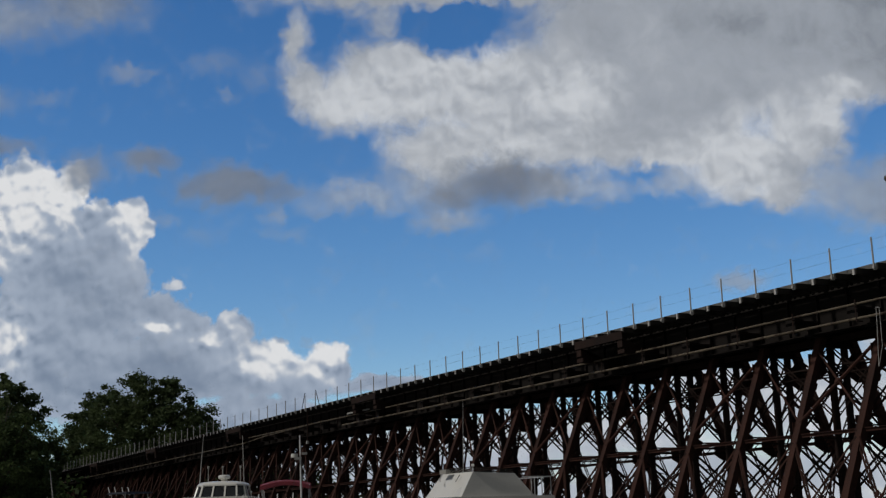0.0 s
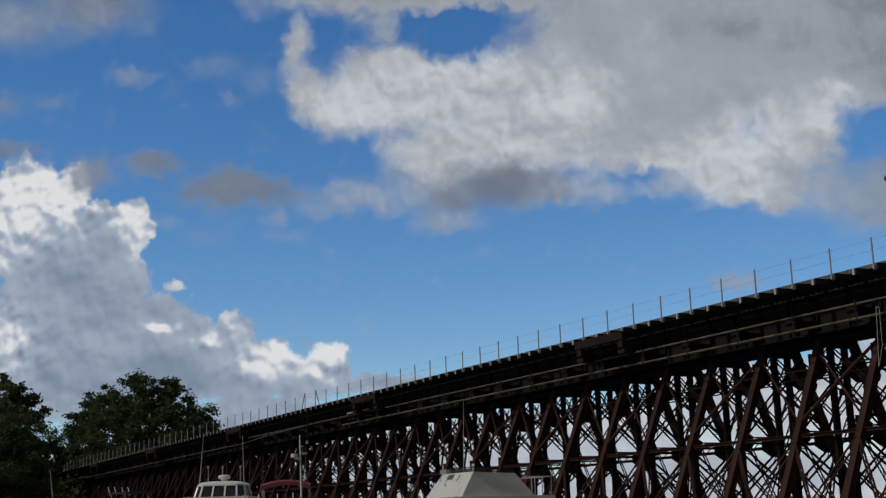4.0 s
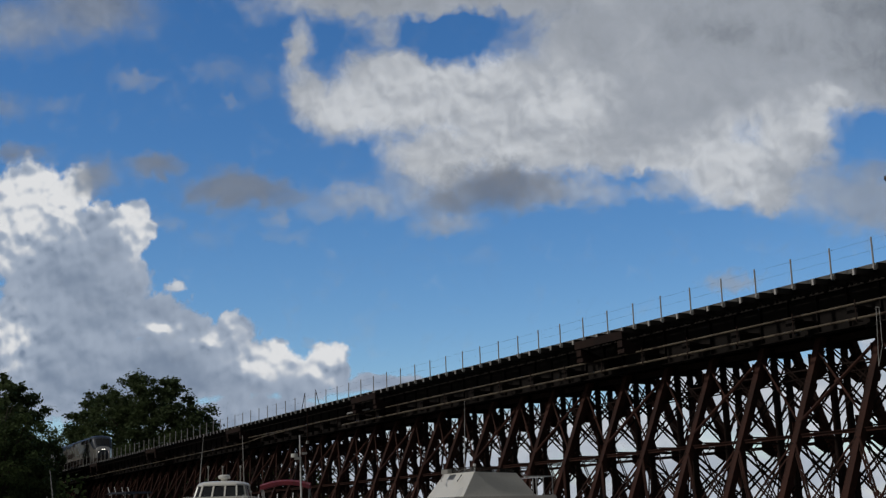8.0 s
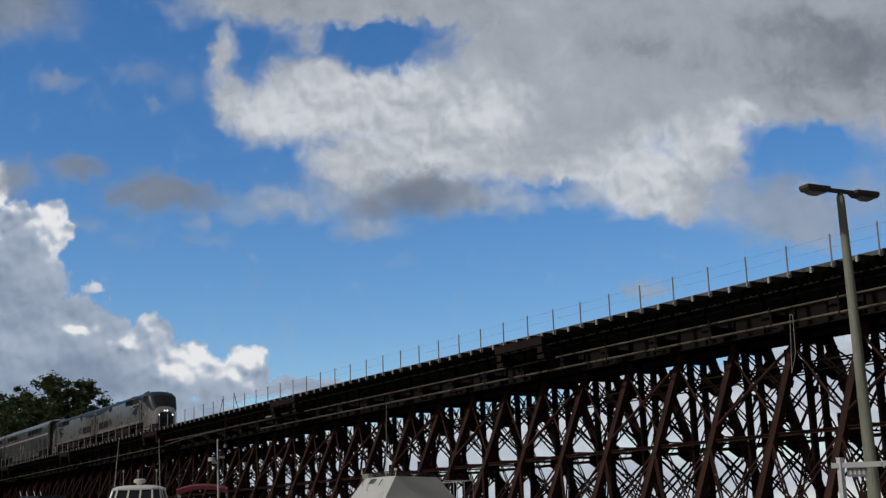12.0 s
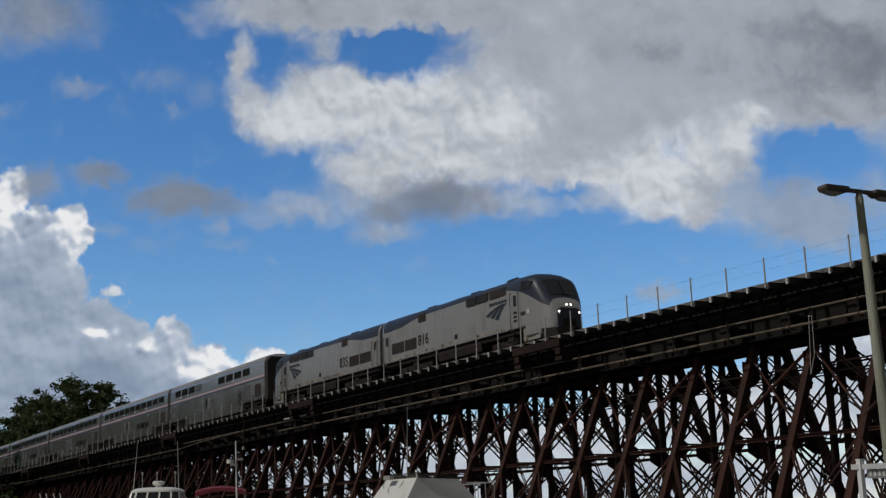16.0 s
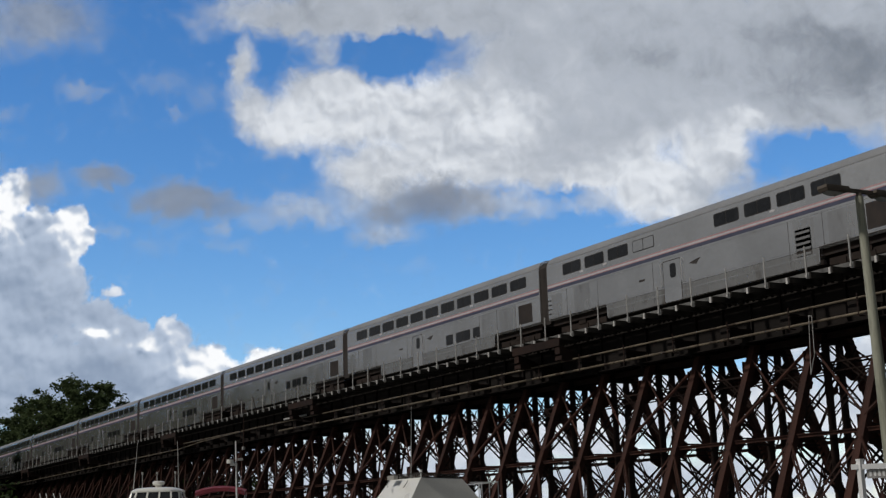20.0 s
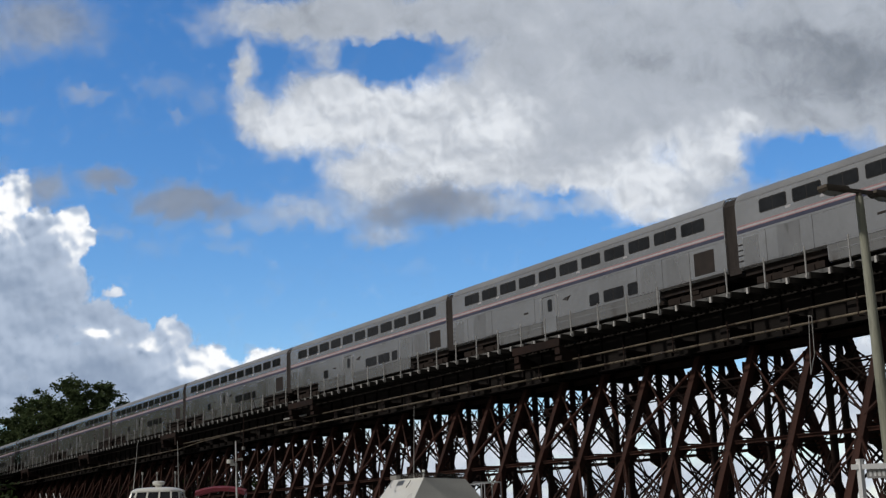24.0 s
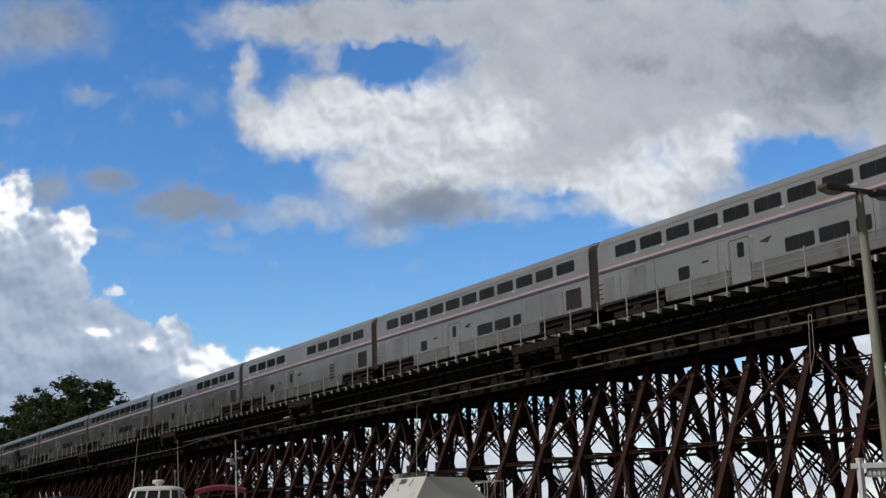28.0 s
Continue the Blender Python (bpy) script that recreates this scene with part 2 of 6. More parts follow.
# ---- mesh helpers ----
class Geo:
    """Vertices and faces of one part."""

    def __init__(self):
        self.v, self.f = [], []

    def box(self, lo, hi):
        k = len(self.v)
        self.v += [(x, y, z) for z in (lo[2], hi[2]) for y in (lo[1], hi[1]) for x in (lo[0], hi[0])]
        self.f += [tuple(k + i for i in q) for q in ((0, 2, 3, 1), (4, 5, 7, 6), (0, 1, 5, 4), (2, 6, 7, 3), (0, 4, 6, 2), (1, 3, 7, 5))]
        return self

    def loft(self, rings, caps=True):
        """Skin over rings of the same count of points."""
        k, n = len(self.v), len(rings[0])
        for r in rings:
            self.v += [tuple(p) for p in r]
        for a in range(len(rings) - 1):
            for i in range(n):
                j = (i + 1) % n
                self.f.append((k + a * n + i, k + a * n + j, k + (a + 1) * n + j, k + (a + 1) * n + i))
        if caps:
            self.f.append(tuple(k + i for i in reversed(range(n))))
            self.f.append(tuple(k + (len(rings) - 1) * n + i for i in range(n)))
        return self

    def tube(self, p, q, r0, r1=None, n=8):
        p, q = Vector(p), Vector(q)
        r1 = r0 if r1 is None else r1
        d = (q - p).normalized()
        a = d.cross(Vector((0, 0, 1)) if abs(d.z) < 0.9 else Vector((1, 0, 0))).normalized()
        b = d.cross(a)
        c = [(math.cos(2 * math.pi * i / n), math.sin(2 * math.pi * i / n)) for i in range(n)]
        return self.loft([[p + (a * x + b * y) * r0 for x, y in c], [q + (a * x + b * y) * r1 for x, y in c]])

    def beam(self, p, q, w, h, up=(0, 0, 1)):
        """Square bar from p to q, w wide and h high."""
        p, q = Vector(p), Vector(q)
        d = (q - p).normalized()
        s = d.cross(Vector(up)).normalized()
        u = s.cross(d)
        ring = [(-1, -1), (1, -1), (1, 1), (-1, 1)]
        return self.loft([[e + s * (x * w / 2) + u * (y * h / 2) for x, y in ring] for e in (p, q)])

    def prism(self, outline, axis, lo, hi):
        """Outline of (a, b) pairs pushed along axis: 'x' gives (lo, a, b), 'y' gives (a, lo, b), 'z' gives (a, b, lo)."""
        def at(a, b, c):
            return {"x": (c, a, b), "y": (a, c, b), "z": (a, b, c)}[axis]
        return self.loft([[at(a, b, c) for a, b in outline] for c in (lo, hi)])

    def path(self, points, r, n=6):
        for p, q in zip(points, points[1:]):
            self.tube(p, q, r, r, n)
        return self


def mesh_of(name, geo, mat):
    me = bpy.data.meshes.new(name)
    me.from_pydata(geo.v, [], geo.f)
    bm = bmesh.new()
    bm.from_mesh(me)
    bmesh.ops.recalc_face_normals(bm, faces=bm.faces)
    bm.to_mesh(me)
    bm.free()
    me.shade_smooth()
    me.set_sharp_from_angle(angle=radians(32))
    me.materials.append(mat)
    return me


def part(name, geo, mat, parent, label="", at=None):
    ob = new(name, mesh_of(name, geo, mat) if isinstance(geo, Geo) else geo)
    ob.parent = parent
    if at is not None:
        ob.matrix_basis = at
    return tagged(ob, label)


def thing(name, label, category, at=None, group="", kind=""):
    ob = new(name)
    ob.empty_display_size = 0.3
    if at is not None:
        ob.matrix_basis = at
    return tagged(ob, label, category, group, kind)


def plain(name, geo, mat, label, category, kind="", group="", at=None):
    ob = new(name, mesh_of(name, geo, mat))
    if at is not None:
        ob.matrix_basis = at
    return tagged(ob, label, category, group, kind)


# ---- sky backdrop: cloud layers far behind everything ----
VIEW = aim(59.83, 12.33, -1.815)
UNIT = 2247.0                      # lens constant that cloud outlines are given in


def cloud_layer(name, label, distance, blobs, holes, lights, seed, look_of, dark, middle, bright):
    """Glowing sheet, clear between the clouds. blobs, holes, lights: x, y, half width, half height, weight.
    look_of: warp, fray, edge, soft, base, billow, crisp, rim, solid."""
    warp, fray, edge, soft, base, billow, crisp, rim, solid = look_of
    m = bpy.data.materials.new(name)
    m.use_nodes = True
    n, l = m.node_tree.nodes, m.node_tree.links
    n.clear()

    def math_node(op, a, b=None, c=None):
        k = n.new("ShaderNodeMath")
        k.operation = op
        for i, v in enumerate((a, b, c)):
            if v is None:
                continue
            if isinstance(v, (int, float)):
                k.inputs[i].default_value = v
            else:
                l.new(v, k.inputs[i])
        return k.outputs[0]

    def vec_node(op, a, b=None):
        k = n.new("ShaderNodeVectorMath")
        k.operation = op
        for i, v in enumerate((a, b)):
            if v is None:
                continue
            if isinstance(v, tuple):
                k.inputs[i].default_value = v
            else:
                l.new(v, k.inputs[i])
        return k

    def fbm(vec, scale, detail, w, colour=False, rough=0.55):
        k = n.new("ShaderNodeTexNoise")
        k.noise_dimensions = "4D"
        k.inputs["W"].default_value = w
        k.inputs["Scale"].default_value, k.inputs["Detail"].default_value = scale, detail
        k.inputs["Roughness"].default_value = rough
        l.new(vec, k.inputs["Vector"])
        return k.outputs["Color" if colour else "Fac"]

    def puff(vec, scale, detail):
        k = n.new("ShaderNodeTexVoronoi")
        k.feature = "SMOOTH_F1"
        k.inputs["Scale"].default_value, k.inputs["Smoothness"].default_value, k.inputs["Detail"].default_value = scale, 0.45, detail
        l.new(vec, k.inputs["Vector"])
        return k.outputs["Distance"]

    def mix_rgb(fac, a, b):
        k = n.new("ShaderNodeMix")
        k.data_type = "RGBA"
        l.new(fac, k.inputs[0])
        for i, v in ((6, a), (7, b)):
            if isinstance(v, tuple):
                k.inputs[i].default_value = (*v, 1)
            else:
                l.new(v, k.inputs[i])
        return k.outputs[2]

    tc = n.new("ShaderNodeTexCoord")
    p = vec_node("SCALE", tc.outputs["Object"])
    p.inputs["Scale"].default_value = UNIT / distance / 100
    p = p.outputs[0]

    def warped(vec, amount, scale, detail, w):
        d = vec_node("SUBTRACT", fbm(vec, scale, detail, w, True), (0.5, 0.5, 0.5)).outputs[0]
        s = vec_node("SCALE", d)
        s.inputs["Scale"].default_value = amount
        return vec_node("ADD", vec, s.outputs[0]).outputs[0]

    q = warped(p, warp, 1.1, 3, seed)
    r = warped(q, fray, 4.5, 5, seed + 11)

    def field(rows, vec, join):
        total = None
        for x, y, rx, ry, wgt in rows:
            o = vec_node("SUBTRACT", vec, ((x - 784) / 100, (441 - y) / 100, 0)).outputs[0]
            o = vec_node("MULTIPLY", o, (100 / rx, 100 / ry, 0)).outputs[0]
            d = vec_node("DOT_PRODUCT", o, o).outputs["Value"]
            e = math_node("MULTIPLY", math_node("POWER", 2.718, math_node("MULTIPLY", d, -1.0)), wgt)
            if total is None:
                total = e
            else:
                total = math_node("ADD", total, e) if join == "sum" else math_node("SMOOTH_MAX", total, e, 0.3)
        return total

    def ramp(v, a, b):
        k = n.new("ShaderNodeMapRange")
        k.interpolation_type = "SMOOTHSTEP"
        l.new(v, k.inputs[0])
        k.inputs[1].default_value, k.inputs[2].default_value = a, b
        return k.outputs[0]

    dens = field(blobs, r, "max")
    if holes:
        dens = math_node("SUBTRACT", dens, field(holes, r, "sum"))
    lump = fbm(q, 1.5, 9, seed + 3, rough=0.6)
    body = math_node("ADD", dens, math_node("MULTIPLY", math_node("SUBTRACT", lump, 0.5), edge))
    if crisp > 0.5:
        body = math_node("ADD", body, math_node("MULTIPLY", math_node("SUBTRACT", 0.42, puff(q, 3.2, 2.0)), 0.32))
    alpha = math_node("MULTIPLY", ramp(body, 0.36 - min(0.14, soft * 0.5), 0.36 + soft), solid)

    # lit and shaded flanks: each field against itself a step towards the light
    def relief(vec, scale, detail, w, dx, dy):
        there = vec_node("ADD", vec, (dx, dy, 0.0)).outputs[0]
        return math_node("SUBTRACT", fbm(vec, scale, detail, w), fbm(there, scale, detail, w))

    def knob(vec, scale, dx, dy):
        there = vec_node("ADD", vec, (dx, dy, 0.0)).outputs[0]
        return math_node("SUBTRACT", puff(there, scale, 1.0), puff(vec, scale, 1.0))

    lit = field(lights, q, "sum")
    light = math_node("ADD", lit, base)
    light = math_node("ADD", light, math_node("MULTIPLY", relief(q, 1.0, 4, seed + 5, 0.10, 0.30), billow))
    light = math_node("ADD", light, math_node("MULTIPLY", math_node("SUBTRACT", lump, 0.5), billow * 0.5))
    keen = math_node("MULTIPLY_ADD", ramp(lit, -0.1, 0.5), crisp * 0.85, crisp * 0.15)
    light = math_node("ADD", light, math_node("MULTIPLY", relief(r, 3.4, 3, seed + 6, 0.03, 0.08), math_node("MULTIPLY", keen, 0.6)))
    light = math_node("ADD", light, math_node("MULTIPLY", knob(q, 2.9, 0.06, 0.13), math_node("MULTIPLY", keen, 1.35)))
    light = math_node("ADD", light, math_node("MULTIPLY", math_node("SUBTRACT", 1.0, ramp(body, 0.4, 0.95)), rim))
    colour = mix_rgb(ramp(light, -0.1, 0.5), dark, middle)
    colour = mix_rgb(ramp(light, 0.42, 1.15), colour, bright)
    em = n.new("ShaderNodeEmission")
    l.new(colour, em.inputs["Color"])
    em.inputs["Strength"].default_value = 1.0
    clear = n.new("ShaderNodeBsdfTransparent")
    ms = n.new("ShaderNodeMixShader")
    l.new(alpha, ms.inputs[0])
    l.new(clear.outputs[0], ms.inputs[1])
    l.new(em.outputs[0], ms.inputs[2])
    out = n.new("ShaderNodeOutputMaterial")
    l.new(ms.outputs[0], out.inputs["Surface"])
    m.cycles.emission_sampling = "NONE"
    w, h = 0.62 * distance, 0.36 * distance
    g = Geo()
    g.v = [(-w, -h, 0), (w, -h, 0), (w, h, 0), (-w, h, 0)]
    g.f = [(0, 1, 2, 3)]
    ob = plain(name, g, m, label, "clouds", "structure")
    ob.matrix_basis = VIEW @ Matrix.Translation((0, 0, -distance))
    ob["distance"] = distance
    return ob


UPPER = [(500, 215, 95, 55, 1.0), (620, 190, 140, 80, 1.2), (780, 200, 170, 95, 1.2), (680, 290, 130, 55, 1.0), (850, 290, 180, 60, 1.1),
         (428, 118, 32, 58, .82), (448, 200, 55, 60, 1.0), (548, 165, 66, 52, 1.0), (578, 82, 42, 66, .68), (1050, 280, 170, 75, 1.2), (1180, 320, 130, 65, 1.1), (1270, 270, 85, 75, 1.1),
         (1120, 90, 330, 150, 1.4), (1480, 90, 330, 150, 1.4), (880, 15, 330, 60, 1.2), (590, 18, 260, 50, 1.1), (1150, 375, 95, 22, .8),
         (1500, 185, 180, 60, 1.1), (1700, 150, 260, 150, 1.2), (1020, 200, 260, 90, 1.4), (1300, 190, 120, 60, 1.2), (1232, 372, 52, 44, 1.1)]
UPPER_LOW = [(540, 375, 135, 38, .9), (680, 412, 80, 30, .9), (890, 365, 130, 34, .9), (1040, 350, 130, 36, .9), (650, 340, 120, 55, .95),
             (1330, 360, 90, 50, 1.0), (1425, 385, 130, 66, 1.3), (1560, 350, 110, 60, .8), (470, 395, 40, 16, .6)]
UPPER_HOLES = [(695, 90, 74, 32, .8), (1000, 345, 46, 12, .55), (1440, 268, 62, 34, .55), (1080, 375, 60, 10, .3), (545, 300, 30, 22, .25)]
UPPER_LIGHT = [(740, 145, 90, 45, .36), (600, 190, 130, 60, .36), (500, 225, 90, 40, .34), (905, 200, 70, 50, .42), (780, 260, 150, 70, .26),
               (1190, 290, 90, 50, .42), (1080, 330, 120, 45, .34), (1300, 225, 70, 60, .36), (1328, 200, 28, 20, .3), (432, 110, 50, 60, .12), (1160, 375, 100, 30, .3),
               (1450, 95, 230, 95, -.27), (1560, 120, 150, 80, -.16), (1168, 100, 40, 30, -.16), (560, 370, 140, 40, .15), (720, 305, 170, 40, .22), (600, 15, 220, 40, -.16)]
clouds_high = cloud_layer("cloud_backdrop_high", "broad grey and white cloud sheet in blue sky", 3000.0, UPPER, UPPER_HOLES, UPPER_LIGHT, 1.7,
                          (0.75, 0.36, 0.88, 0.46, 0.46, 0.78, 0.27, 0.10, 0.97), (0.20, 0.225, 0.26), (0.43, 0.465, 0.52), (0.76, 0.79, 0.83))
VEIL = [(60, 25, 150, 75, 1.0), (-80, 60, 160, 70, .9), (150, 155, 70, 18, .62), (300, 140, 62, 38, .58), (312, 195, 24, 18, .6), (10, 200, 70, 20, .55),
        (360, 165, 45, 50, .55), (-110, 190, 90, 40, .6), (385, 400, 18, 28, .7), (405, 432, 70, 20, .55), (195, 405, 50, 20, .55), (265, 430, 45, 25, .5), (445, 612, 40, 12, .55), (1165, 518, 64, 20, .85)]
clouds_veil = cloud_layer("cloud_backdrop_veil", "thin pale cloud wisps in blue sky", 3200.0, VEIL + UPPER_LOW, [(1000, 348, 50, 10, .4)], [(60, 20, 200, 90, -.28), (-110, 190, 110, 60, -.3), (1180, 380, 140, 40, .4), (600, 370, 200, 60, .2), (900, 360, 150, 40, .25), (1400, 375, 90, 60, -.1)], 3.1,
                          (0.6, 0.55, 0.72, 0.70, 0.42, 0.6, 0.3, 0.05, 0.82), (0.20, 0.23, 0.28), (0.38, 0.43, 0.51), (0.70, 0.74, 0.79))
SCUD = [(765, 352, 100, 50, 1.2), (700, 380, 72, 36, 1.0), (850, 350, 52, 36, .9), (325, 352, 96, 42, 1.2), (255, 350, 46, 26, .9), (400, 368, 60, 26, .8),
        (182, 309, 64, 29, 1.0), (72, 325, 52, 46, 1.0), (-70, 285, 66, 26, .8), (1400, 330, 60, 26, .6)]
clouds_scud = cloud_layer("cloud_backdrop_scud", "small dark grey cloud scraps in front of white clouds", 2900.0, SCUD, [], [(765, 365, 100, 50, -.12), (85, 330, 60, 60, .15)], 7.9,
                          (0.6, 0.45, 1.0, 0.72, 0.18, 0.4, 0.15, 0.22, 0.86), (0.190, 0.215, 0.265), (0.30, 0.34, 0.405), (0.55, 0.58, 0.63))
LOWER = [(-60, 365, 110, 80, 1.2), (20, 345, 40, 52, 1.1), (128, 410, 40, 58, 1.2), (60, 430, 80, 70, 1.2), (-20, 440, 80, 70, 1.3), (0, 540, 160, 110, 1.3), (110, 520, 55, 70, 1.0),
         (200, 595, 95, 46, 1.2), (300, 600, 50, 44, 1.1), (376, 650, 42, 46, 1.2), (468, 656, 50, 44, 1.2), (170, 550, 60, 36, .9), (197, 517, 26, 14, .75)]
LOWER_BASE = [(240, 660, 180, 62, 1.4), (40, 680, 260, 80, 1.3), (-260, 420, 220, 130, 1.2), (-200, 650, 300, 110, 1.2), (425, 680, 80, 44, 1.1), (570, 690, 120, 26, .9),
              (330, 765, 220, 60, 1.2), (490, 640, 26, 9, .6)]
LOWER_LIGHT = [(0, 335, 60, 46, .66), (-80, 350, 90, 70, .56), (128, 385, 44, 40, .8), (142, 440, 26, 36, .7), (12, 395, 40, 40, .4), (175, 588, 36, 11, .75), (265, 612, 46, 14, .72),
               (300, 575, 40, 20, .45), (374, 636, 40, 34, 1.0), (466, 640, 46, 34, 1.0), (320, 655, 50, 22, .35), (-100, 610, 50, 60, .6), (197, 515, 30, 16, .3), (-100, 420, 60, 60, .5), (200, 660, 80, 30, -.12)]
clouds_low = cloud_layer("cloud_backdrop_low", "towering white cumulus clouds low over the horizon", 3600.0, LOWER + LOWER_BASE, [], LOWER_LIGHT, 5.2,
                         (0.30, 0.20, 0.60, 0.14, 0.20, 0.62, 0.82, 0.12, 1.0), (0.24, 0.31, 0.43), (0.43, 0.51, 0.64), (0.95, 0.965, 0.985))
LOWER_FAR = [(900, 780, 330, 55, .8), (1250, 735, 240, 72, .9), (1530, 720, 200, 70, .9), (1250, 850, 500, 45, .9), (1800, 800, 350, 100, .9), (500, 830, 500, 70, .9), (1250, 690, 300, 50, .8), (1520, 640, 200, 65, .8), (700, 915, 1100, 48, 1.3)]
clouds_far = cloud_layer("cloud_backdrop_horizon", "bank of bright white cloud along the horizon", 3900.0, LOWER_FAR, [], [(900, 850, 500, 40, -.2), (1500, 650, 200, 40, -.2)], 9.4,
                         (0.6, 0.4, 0.75, 0.3, 0.62, 0.7, 0.5, 0.1, 1.0), (0.30, 0.36, 0.46), (0.50, 0.56, 0.65), (0.98, 0.99, 1.0))

# ---- water, far shore, banks ----
g = Geo()
g.v = [(-4800, -4800, 0), (4800, -4800, 0), (4800, 4800, 0), (-4800, 4800, 0)]
g.f = [(0, 1, 2, 3)]
plain("water", g, WATER, "calm grey tidal river with small ripples", "water", "structure")

rng = random.Random(3)


def far_shore():
    g = Geo()
    ring = []
    n = 150
    for i in range(n + 1):
        a = radians(-20 + 150 * i / n)
        r = 1580 + 60 * math.sin(i * 0.21)
        h = 7.5 + 2.2 * noise.noise((i * 0.35, 0, 0)) + 1.2 * noise.noise((i * 1.7, 5, 0))
        x, y = -math.sin(a), math.cos(a)
        ring.append([(x * r, y * r, -0.5), (x * (r + 10), y * (r + 10), h * 0.75), (x * (r + 60), y * (r + 60), h), (x * (r + 200), y * (r + 200), -0.5)])
    g.loft(ring, caps=True)
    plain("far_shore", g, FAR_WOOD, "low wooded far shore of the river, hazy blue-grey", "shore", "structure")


far_shore()


def bank(name, label, cx, cy, rx, ry, h, seed):
    """Low rounded earth bank that rises out of the water."""
    g = Geo()
    rings = []
    n = 40
    for k, (s, z) in enumerate(((1.0, -1.0), (0.96, 0.25), (0.88, 0.75), (0.7, 0.95), (0.4, 1.0), (0.02, 1.0))):
        rings.append([(cx + rx * s * math.cos(2 * math.pi * i / n) * (1 + 0.08 * noise.noise((seed, i * 0.6, k * 0.3))),
                       cy + ry * s * math.sin(2 * math.pi * i / n) * (1 + 0.08 * noise.noise((seed, i * 0.6, k * 0.3 + 4))),
                       h * z if z > 0 else -1.0) for i in range(n)])
    g.loft(rings)
    plain(name, g, EARTH, label, "bank", "structure")


bank("ground_west", "wooded river bank of dark grassy earth", -290, 75, 175, 52, 5.0, 2)
bank("ground_near", "grassy shore behind the marina", 30, -35, 62, 58, 1.4, 8)
bank("ground_south", "low wooded shore of dark grassy earth", -275, 2, 110, 38, 2.2, 14)
bank("ground_point", "grassy point at the marina's edge", -165, 6, 30, 22, 1.6, 11)

# ---- railway trestle ----
TRACK_Y, RAIL_Z = 41.80, 12.86
BENT0, BENT_STEP, BENTS = -38.78 + 3.73 * 14, 3.73, 78
TOP_Z, MID_Z, LEG_TOP = 10.25, 6.26, 10.63
X_WEST, X_EAST = -760.0, 159.36

bridge = thing("railway_trestle", "rust-brown steel railway trestle with many battered legs and cross bracing", "bridge")


def leg_y(z, side):
    """Centre of a leg at height z; side -1 is the camera's side."""
    return TRACK_Y + side * (1.02 + (TOP_Z - z) * 0.42)


def leg_geo(side):
    """Built-up column: two channels and a cover plate with rivet strips."""
    g = Geo()
    for dx in (-0.155, 0.155):
        g.beam((dx, leg_y(-1, side), -1), (dx, leg_y(LEG_TOP, side), LEG_TOP), 0.05, 0.33, (0, 1, 0))
    for dy in (-0.15, 0.15):
        g.beam((0, leg_y(-1, side) + dy, -1), (0, leg_y(LEG_TOP, side) + dy, LEG_TOP), 0.36 if dy * side > 0 else 0.30, 0.03, (0, 1, 0))
    for z in (3.2, 8.4):
        g.beam((0, leg_y(z, side), z - 0.15), (0, leg_y(z + 0.3, side), z + 0.15), 0.37, 0.36, (0, 1, 0))
    return g


def gusset_geo(side, z, s):
    """Plate in the bent's plane that ties strut and braces to the leg."""
    y = leg_y(z, side)
    k = -side
    out = [(y - k * 0.12, z - s), (y + k * 0.25, z - s), (y + k * s * 1.5, z - 0.22), (y + k * s * 1.5, z + 0.22), (y + k * 0.25, z + s), (y - k * 0.12, z + s)]
    return Geo().prism(out, "x", -0.215, -0.195)


def laced(g, p, q, gap, w, bars, side=(1, 0, 0)):
    """Two parallel angles joined by short lacing bars."""
    p, q, s = Vector(p), Vector(q), Vector(side)
    d = (q - p)
    n = d.cross(s).normalized() * gap / 2
    g.beam(p + n, q + n, w, w, side)
    g.beam(p - n, q - n, w, w, side)
    for i in range(bars):
        a, b = (i + 0.2) / bars, (i + 0.8) / bars
        g.beam(p + d * a + n, p + d * b - n, w * 0.6, 0.02, side)
    return g


leg_mesh = {s: mesh_of("leg", leg_geo(s), RUST) for s in (-1, 1)}
gusset_mesh = {s: [mesh_of("gusset_plate", gusset_geo(s, z, r), RUST) for z, r in ((MID_Z, 0.55), (TOP_Z - 1.0, 0.6))] for s in (-1, 1)}
inner_geo = Geo()
for dx in (-0.095, 0.095):
    inner_geo.box((dx - 0.015, -0.11, -1), (dx + 0.015, 0.11, TOP_Z))
for dy in (-0.11, 0.11):
    inner_geo.box((-0.11, dy - 0.015, -1), (0.11, dy + 0.015, TOP_Z))
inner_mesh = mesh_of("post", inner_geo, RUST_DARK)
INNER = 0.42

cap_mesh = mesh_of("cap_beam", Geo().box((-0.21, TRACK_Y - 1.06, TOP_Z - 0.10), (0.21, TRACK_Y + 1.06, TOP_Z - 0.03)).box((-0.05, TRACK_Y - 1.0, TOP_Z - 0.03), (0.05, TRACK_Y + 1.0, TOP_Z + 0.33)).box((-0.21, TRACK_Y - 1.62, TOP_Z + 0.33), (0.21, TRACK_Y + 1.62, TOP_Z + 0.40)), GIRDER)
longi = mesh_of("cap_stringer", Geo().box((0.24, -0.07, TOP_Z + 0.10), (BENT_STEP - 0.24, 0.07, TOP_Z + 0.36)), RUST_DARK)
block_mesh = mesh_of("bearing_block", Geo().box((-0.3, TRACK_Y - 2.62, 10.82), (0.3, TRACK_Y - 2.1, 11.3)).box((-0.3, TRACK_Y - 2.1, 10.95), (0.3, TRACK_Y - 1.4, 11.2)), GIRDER)
